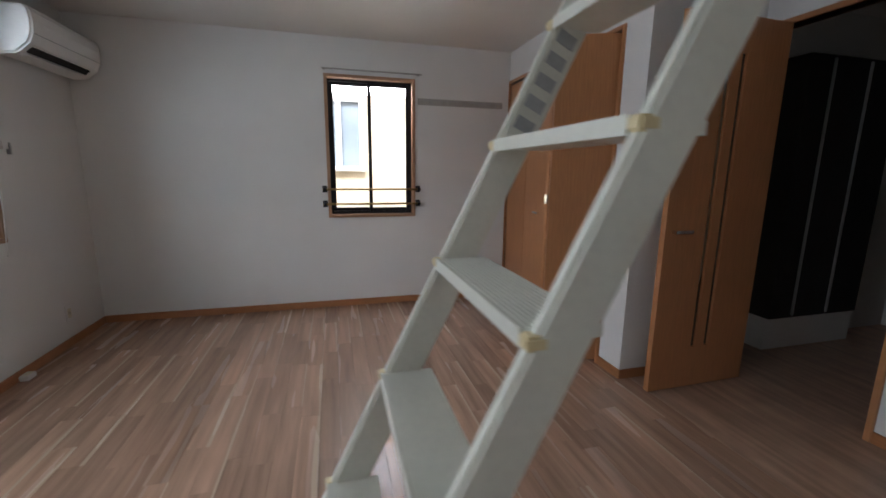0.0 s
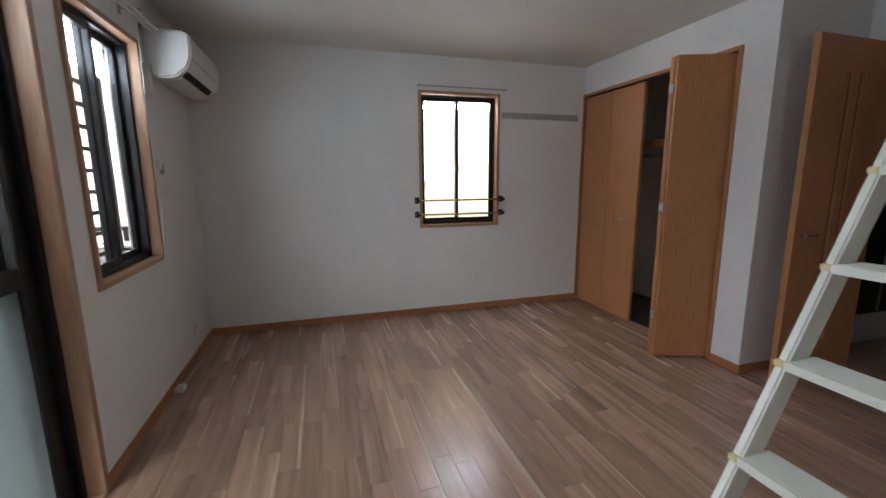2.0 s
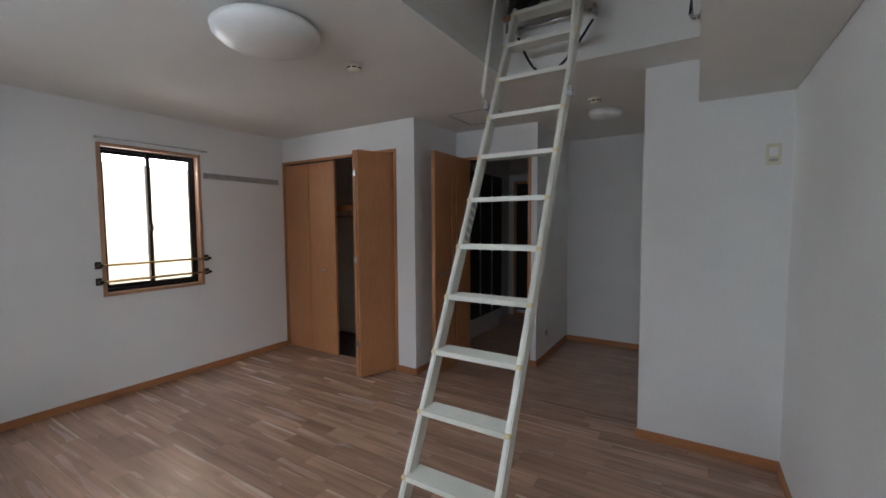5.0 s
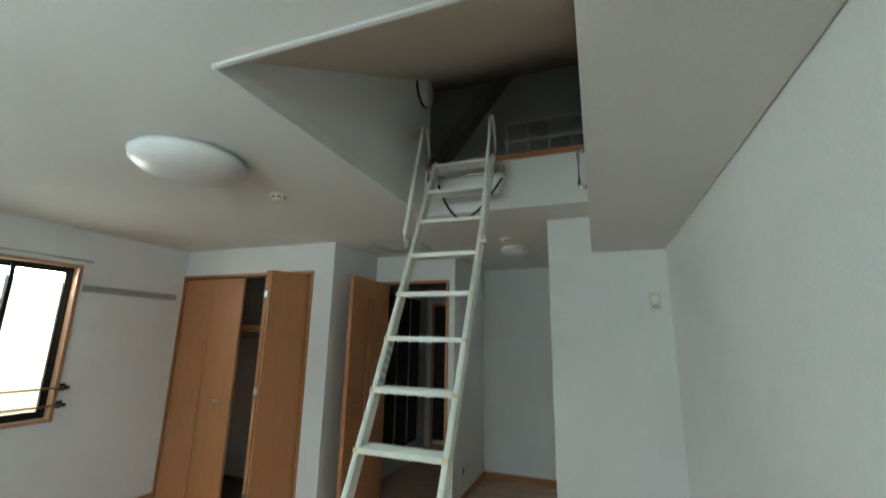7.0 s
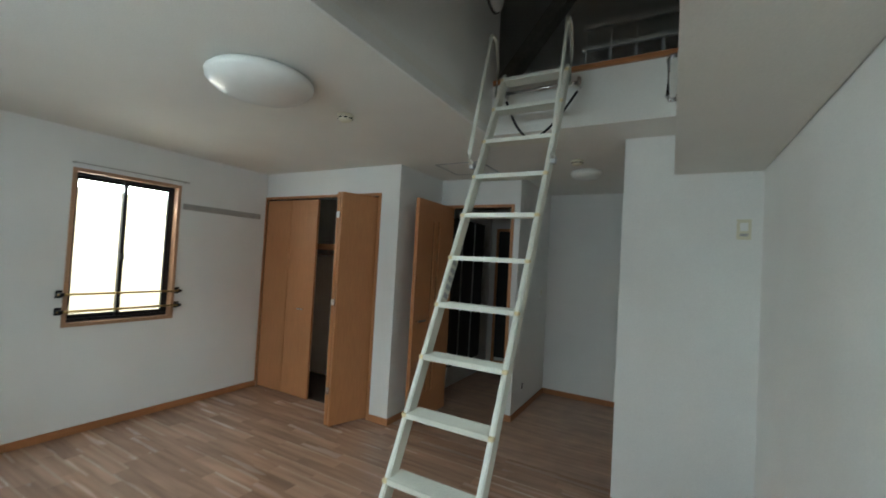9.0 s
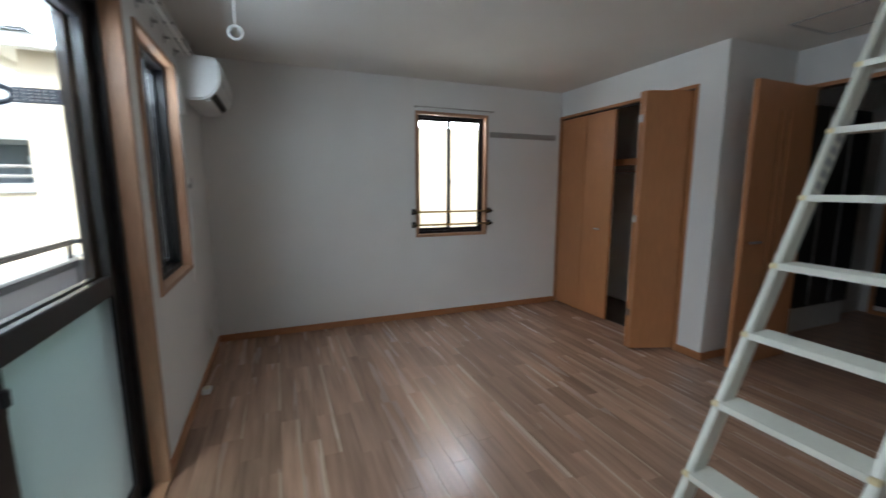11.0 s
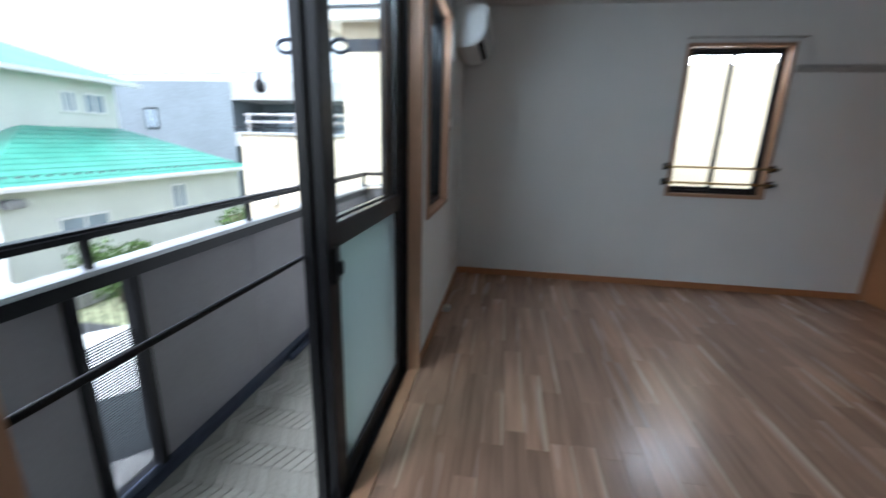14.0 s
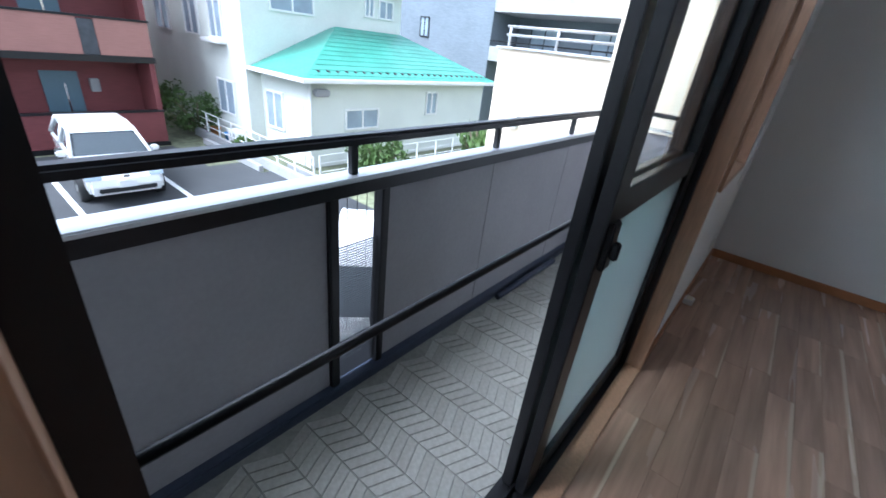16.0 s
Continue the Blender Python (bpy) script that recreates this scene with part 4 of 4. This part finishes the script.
child(boxes("vent", CONCRETE, [(-11.6, -11.3, 4.0, 4.5, -0.62, -0.40)], bevel=0.05), gh)
unit = thing("outdoor_unit", "white air conditioner unit beside the house", "outdoor unit", (-15.0, 3.4, GZ))
child(boxes("case", WHITE, [(-15.4, -14.6, 2.95, 3.3, GZ - 0.02, GZ + 0.6)], bevel=0.02), unit)
child(boxes("grille", STEEL, [(-15.2, -14.85, 2.94, 2.95, GZ + 0.1, GZ + 0.5)], bevel=0.003), unit)

# grey tiled flats with recessed balconies
gb = thing("grey_apartment_block", "grey tiled apartment block with recessed balconies", "apartment block", (-20, 20, GZ))
child(boxes("wall", GREYTILE, [(-40, -15.6, 19.0, 30, GZ - 0.02, 4.3), (-15.6, -4, 22.0, 30, GZ - 0.02, 4.3)]), gb)
child(boxes("slab", CONCRETE, [(-15.6, -4, 19.0, 22.0, 3.3, 4.3), (-15.6, -4, 19.0, 22.0, 0.7, 0.95), (-15.6, -4, 19.0, 19.2, 0.95, 1.5)], bevel=0.02), gb)
child(boxes("rail", BLACK, [(-15.6, -4, 18.98, 19.06, 1.75, 1.83)], bevel=0.01), gb)
for x in (-13.6, -9.5):
    house_window(gb, "Y", -15.6, 1, 20.4, 1.0, 0.1, 0.1)
    house_window(gb, "X", 22.0, -1, x, 1.2, 2.0, 1.7, BLACK)
house_window(gb, "X", 19.0, -1, -21.0, 1.6, 0.8, 1.2, BLACK)
house_window(gb, "X", 19.0, -1, -28.0, 1.6, 0.8, 1.2, BLACK)

# cream neighbour close by, also seen through the small window
cb = thing("cream_house", "cream rendered neighbouring house with a tiled roof", "house", (1, 4, GZ))
child(boxes("wall", CREAM, [(-1.75, 9.0, 1.5, 9.0, GZ - 0.02, 2.72)]), cb)
child(boxes("balcony_wall", CREAM, [(-3.3, -1.75, 1.5, 7.0, GZ - 0.02, 1.28)]), cb)
child(boxes("balcony_cap", ALU, [(-3.34, -1.752, 1.46, 1.62, 1.28, 1.31), (-3.34, -3.2, 1.62, 7.0, 1.28, 1.31)], bevel=0.008), cb)
child(tubes("balcony_rail", STEEL, [[(-3.25, 1.56, 1.55), (-1.76, 1.56, 1.55)], [(-3.25, 1.56, 1.45), (-1.76, 1.56, 1.45)], [(-3.2, 1.56, 1.3), (-3.2, 1.56, 1.55)], [(-2.5, 1.56, 1.3), (-2.5, 1.56, 1.55)]], 0.018), cb)
child(boxes("fascia", WHITE, [(-2.2, 9.4, 1.3, 1.42, 2.66, 2.80), (-2.2, -2.08, 1.42, 9.4, 2.66, 2.80), (-2.08, 9.4, 1.42, 9.4, 2.72, 2.78)], bevel=0.01), cb)
bm = bmesh.new()
hip(bm, -2.25, 9.5, 1.27, 9.5, 2.8, 1.4, 3.5)
child(finish("roof", bm, SLATE), cb)
bm = bmesh.new()
for k in range(9):
    t_ = 0.04 + k * 0.1
    add_box(bm, -2.2 + 4.2 * t_, 9.4 - 4.2 * t_, 1.30 + 3.5 * t_ - 0.06, 1.30 + 3.5 * t_ + 0.02, 2.8 + 1.4 * t_, 2.84 + 1.4 * t_)
    add_box(bm, -2.25 + 5.87 * t_ - 0.06, -2.25 + 5.87 * t_ + 0.02, 1.5 + 3.3 * t_, 9.2 - 3.4 * t_, 2.8 + 1.4 * t_, 2.84 + 1.4 * t_)
child(finish("tile_row", bm, ALU), cb)
house_window(cb, "X", 1.5, -1, 2.02, 1.25, 0.62, 0.9)
house_window(cb, "Y", -1.75, -1, 3.6, 1.5, 1.4, 0.95)
child(boxes("meter_box", WHITE, [(-2.95, -2.8, 1.42, 1.5, 0.3, 0.55)], bevel=0.01), cb)

# dark red flats behind the lot
rb = thing("red_apartment_block", "dark red and rose apartment block with galleries", "apartment block", (-18, -6, GZ))
child(boxes("wall", RED, [(-26, -17.6, -22, 1.3, GZ - 0.02, 5.2)]), rb)
child(boxes("end_wall", RED, [(-17.6, -16.3, 1.15, 1.3, GZ - 0.02, 2.6)]), rb)
for z in (GZ, -0.25, 2.4):
    child(boxes("parapet", ROSE if z > GZ else RED, [(-16.4, -16.28, -22, -0.45, z + 0.12, z + 1.1), (-16.4, -16.28, -0.05, 1.3, z + 0.12, z + 1.1)], bevel=0.01), rb)
    child(boxes("parapet_gap", SLATE, [(-16.38, -16.32, -0.45, -0.05, z + 0.12, z + 1.06)]), rb)
    child(boxes("band", BLACK, [(-17.6, -16.24, -22, 1.34, z - 0.06, z + 0.12), (-16.42, -16.24, -22, 1.34, z + 1.1, z + 1.16)], bevel=0.01), rb)
for z in (GZ + 0.12, -0.13):
    for y in (-0.95, -5.2, -9.4):
        child(boxes("door", TEAL, [(-17.6, -17.54, y - 0.45, y + 0.45, z, z + 2.05)], bevel=0.01), rb)
        child(boxes("door_handle", CHROME, [(-17.54, -17.49, y + 0.05, y + 0.09, z + 0.5, z + 1.7)], bevel=0.01), rb)
        child(boxes("meter", CONCRETE, [(-17.6, -17.45, y + 0.7, y + 0.95, z + 1.45, z + 1.85)], bevel=0.02), rb)

# house far behind
fh = thing("far_white_house", "white house with dark tiled roof far behind", "house", (-30, 4, GZ))
child(boxes("wall", PALE, [(-36, -29, -2, 8, GZ - 0.02, 4.6)]), fh)
bm = bmesh.new()
hip(bm, -30.5, -27.3, -2.5, 9, 0.6, 1.2, 1.0)
child(finish("roof", bm, SLATE), fh)
for z, h in ((-1.6, 1.6), (2.2, 1.4)):
    for y in (1.0, 4.2):
        house_window(fh, "Y", -29.0, 1, y, z, 1.8, h, BLACK)


# ---- cars ----
def car(name, label, x, y, turn):
    base = thing(name, label, "car", (x, y, GZ))
    base.rotation_euler = (0, 0, radians(turn))
    side = [(2.0, 0.28), (2.05, 0.50), (2.0, 0.72), (1.75, 0.88), (1.05, 0.98), (-1.75, 1.0), (-1.98, 0.9), (-2.0, 0.45), (-1.95, 0.28)]
    bm = bmesh.new()
    add_prism(bm, side, -0.83, 0.83)
    for v in bm.verts:
        if v.co.x > 1.6:
            v.co.y *= 0.86
        if v.co.x < -1.8:
            v.co.y *= 0.9
    finish("body", bm, CARPAINT, base, bevel=0.07, segments=3)
    bm = bmesh.new()
    add_prism(bm, [(1.12, 0.96), (0.35, 1.44), (-0.2, 1.50), (-1.3, 1.46), (-1.86, 0.98)], -0.76, 0.76)
    for v in bm.verts:
        v.co.y *= 1.0 if v.co.z < 1.1 else 0.8
    finish("glazing", bm, CARGLASS, base, bevel=0.05, segments=2)
    bm = bmesh.new()
    add_prism(bm, [(0.50, 1.37), (0.32, 1.47), (-0.2, 1.53), (-1.25, 1.50), (-1.48, 1.38), (-1.25, 1.36), (0.2, 1.36)], -0.66, 0.66)
    finish("roof", bm, CARPAINT, base, bevel=0.025)
    for s in (-1, 1):
        for p, q in (((1.10, 0.77 * s, 0.96), (0.36, 0.63 * s, 1.45)), ((-1.30, 0.63 * s, 1.46), (-1.84, 0.77 * s, 0.98)), ((-0.35, 0.78 * s, 0.97), (-0.35, 0.64 * s, 1.46))):
            tubes("pillar", CARPAINT, [[p, q]], 0.04, base, sides=6)
        bm = bmesh.new()
        add_prism(bm, [(2.02, 0.66), (1.98, 0.74), (1.72, 0.80), (1.80, 0.68)], min(s * 0.45, s * 0.74), max(s * 0.45, s * 0.74))
        finish("headlamp", bm, PANE, base, bevel=0.01)
        boxes("mirror", CARPAINT, [(0.78, 0.93, min(s * 0.82, s * 1.0), max(s * 0.82, s * 1.0), 0.95, 1.08)], base, bevel=0.03)
        for wx in (1.25, -1.25):
            bm = bmesh.new()
            add_lathe(bm, [(0.2, 0.0), (0.3, 0.0), (0.315, 0.03), (0.315, 0.17), (0.3, 0.2), (0.2, 0.2)], (wx, s * 0.74 - 0.1, 0.315), "Y", 24)
            wheel = finish("wheel", bm, RUBBER, base)
            bm = bmesh.new()
            add_lathe(bm, [(0.2, 0.01), (0.19, 0.19), (0.05, 0.203)] if s > 0 else [(0.05, -0.003), (0.19, 0.01), (0.2, 0.19)], (wx, s * 0.74 - 0.1, 0.315), "Y", 20)
            finish("rim", bm, STEEL, wheel)
    boxes("grille", RUBBER, [(1.98, 2.06, -0.55, 0.55, 0.36, 0.48)], base, bevel=0.02)
    boxes("plate", LINE, [(2.05, 2.075, -0.17, 0.17, 0.46, 0.62)], base, bevel=0.004)
    boxes("badge", CHROME, [(2.03, 2.06, -0.06, 0.06, 0.68, 0.74)], base, bevel=0.01)
    return base


car("white_car", "white compact car parked on the asphalt lot", -13.0, -1.2, -3)
car("pale_car", "white car parked below the balcony", -3.75, -0.1, -42)


# ---- plants ----
def bush(name, label, category, x, y, r, h, leaves, trunk=0.0, seed=1):
    rnd = random.Random(seed)
    base = thing(name, label, category, (x, y, GZ))
    bm = bmesh.new()
    for k in range(9):
        a = rnd.uniform(0, 6.28)
        e = (r * 0.6 * math.cos(a), r * 0.6 * math.sin(a), trunk + h * rnd.uniform(0.4, 0.9))
        add_tube(bm, [(0.03 * math.cos(a), 0.03 * math.sin(a), -0.05), (e[0] * 0.3, e[1] * 0.3, (trunk + e[2]) * 0.5), e], 0.02, 5)
    finish("limb", bm, BARK, base)
    bm = bmesh.new()
    lumps = [(rnd.uniform(-0.6, 0.6) * r, rnd.uniform(-0.6, 0.6) * r, trunk + h * rnd.uniform(0.25, 0.85), r * rnd.uniform(0.25, 0.5)) for _ in range(11)]
    for k in range(leaves):
        cx, cy, cz, cr = lumps[k % 11]
        d = Vector((rnd.gauss(0, 1), rnd.gauss(0, 1), rnd.gauss(0, 0.8))).normalized() * cr * rnd.uniform(0.6, 1.1)
        c = Vector((cx, cy, max(0.08, cz + d.z))) + Vector((d.x, d.y, 0))
        q = Euler((rnd.uniform(0, 6.28), rnd.uniform(0, 6.28), rnd.uniform(0, 6.28))).to_matrix()
        s = rnd.uniform(0.05, 0.10)
        vs = [bm.verts.new(c + q @ Vector(p)) for p in ((-s, 0, 0), (0, -s * 0.5, 0.01), (s, 0, 0), (0, s * 0.5, 0.01))]
        bm.faces.new(vs)
    tagged(finish("leaves", bm, LEAF, base), kind="stuff")


bush("shrub", "leafy green shrub beside the fence", "shrub", -17.4, 2.75, 1.25, 1.5, 1500, seed=2)
bush("shrub", "leafy green shrub beside the fence", "shrub", -20.4, 2.4, 1.1, 1.6, 900, seed=3)
bush("garden_tree", "small green garden tree behind the fence", "tree", -9.0, 4.4, 1.0, 1.1, 1500, 0.4, seed=4)
bush("garden_tree", "small green garden tree beside the cream house", "tree", -5.5, 4.7, 0.9, 1.7, 1600, 1.0, seed=5)
bush("shrub", "low green plants on the bed", "shrub", -14.2, 2.95, 0.6, 0.5, 500, seed=6)
bush("garden_tree", "green tree before the far house", "tree", -25.5, 1.5, 1.6, 2.4, 1300, 1.2, seed=7)
for x, y, m_, nm, lb in ((-17.0, 3.2, ORANGEP, "flower_pot", "orange terracotta pot beside the house"), (-15.9, 3.25, BLUEP, "bucket", "blue plastic bucket beside the house")):
    pot = thing(nm, lb, nm.replace("_", " "), (x, y, GZ))
    bm = bmesh.new()
    add_lathe(bm, [(0.14, -0.02), (0.19, 0.3), (0.205, 0.3), (0.205, 0.34), (0.17, 0.34), (0.15, 0.2)], (0, 0, 0), "Z", 18)
    finish("body", bm, m_, pot)
wire = thing("overhead_cable", "thin black overhead cable across the street", "cable", (-12, 5, 4))
child(tubes("cable", STRAP, [[(-40 + 4 * k, 15 - k * 0.2, 4.4 - 0.5 * math.sin(math.pi * k / 12)) for k in range(13)]], 0.012, sides=5), wire)

# ---- chevron slabs of the balcony ----
slab_mesh = []
for sgn in (1, -1):
    bm = bmesh.new()
    cw, pt, sk = 0.130, 0.0475, 0.055
    for z, k in ((-0.012, 0), (0.0, 0.0025)):
        for px, py in ((0, 0), (pt, 0), (pt, 1), (0, 1)):
            bm.verts.new((px + (k if px == 0 else -k) + sgn * sk * (py - 0.5), (py * cw) + (k if py == 0 else -k), z))
    bm.verts.ensure_lookup_table()
    v = bm.verts
    for f in ((4, 5, 6, 7), (0, 1, 5, 4), (1, 2, 6, 5), (2, 3, 7, 6), (3, 0, 4, 7)):
        bm.faces.new([v[i] for i in f])
    bmesh.ops.recalc_face_normals(bm, faces=bm.faces)
    me = bpy.data.meshes.new("slab")
    bm.to_mesh(me)
    bm.free()
    me.materials.append(TILE)
    slab_mesh.append(me)
rest = bmesh.new()
for c in range(36):
    y = -4.68 + c * 0.1315
    for k in range(16):
        x = BX + 0.10 + k * 0.0487
        if -3.75 < y < -1.4:
            ob = new("slab", slab_mesh[c % 2])
            ob.parent = BALC
            ob.location = (x, y, BZ)
        else:
            sh = 0.0275 if c % 2 == 0 else -0.0275
            lo = [rest.verts.new(p) for p in ((x - sh, y, BZ), (x + 0.046 - sh, y, BZ), (x + 0.046 + sh, y + 0.128, BZ), (x + sh, y + 0.128, BZ))]
            hi = [rest.verts.new(v_.co + Vector((0, 0, -0.012))) for v_ in lo]
            rest.faces.new(lo)
            for a in range(4):
                rest.faces.new((lo[a], hi[a], hi[(a + 1) % 4], lo[(a + 1) % 4]))
tagged(finish("slabs", rest, TILE, BALC), kind="stuff")

# ---- floor boards ----
BOARD = 0.1005
board_mesh = {}
for n_ in (0.40, 0.53, 0.606, 0.758):
    bm = bmesh.new()
    add_box(bm, -BOARD / 2 + 0.0005, BOARD / 2 - 0.0005, 0.0005, n_ - 0.0005, -0.012, 0.0)
    me = bpy.data.meshes.new("board")
    bm.to_mesh(me)
    bm.free()
    me.materials.append(PLANK)
    board_mesh[n_] = me
rnd = random.Random(11)


def lay(x0, x1, y0, y1, as_parts):
    rest = bmesh.new()
    x = x0 + BOARD / 2
    while x < x1 + BOARD / 2:
        y, first = y0, rnd.uniform(0.3, 0.9)
        while y < y1 - 0.01:
            n_ = rnd.choice((0.40, 0.53, 0.606, 0.758))
            run = min(first or n_, y1 - y)
            first = 0
            if y1 - y - run < 0.2:
                run = y1 - y
            if as_parts:
                ob = new("board", board_mesh[n_])
                ob.location = (x, y, FZ)
                ob.scale = (1, run / n_, 1)
                ob.parent = FLOOR
            else:
                add_box(rest, x - BOARD / 2 + 0.0005, x + BOARD / 2 - 0.0005, y + 0.0005, y + run - 0.0005, FZ - 0.012, FZ)
            y += run
        x += BOARD
    if as_parts:
        rest.free()
    else:
        tagged(finish("boards", rest, PLANK_FAR, FLOOR), kind="stuff")


lay(0.0, 3.70, L, 0.0, True)
lay(3.7185, 6.6, -4.0, -1.62, False)
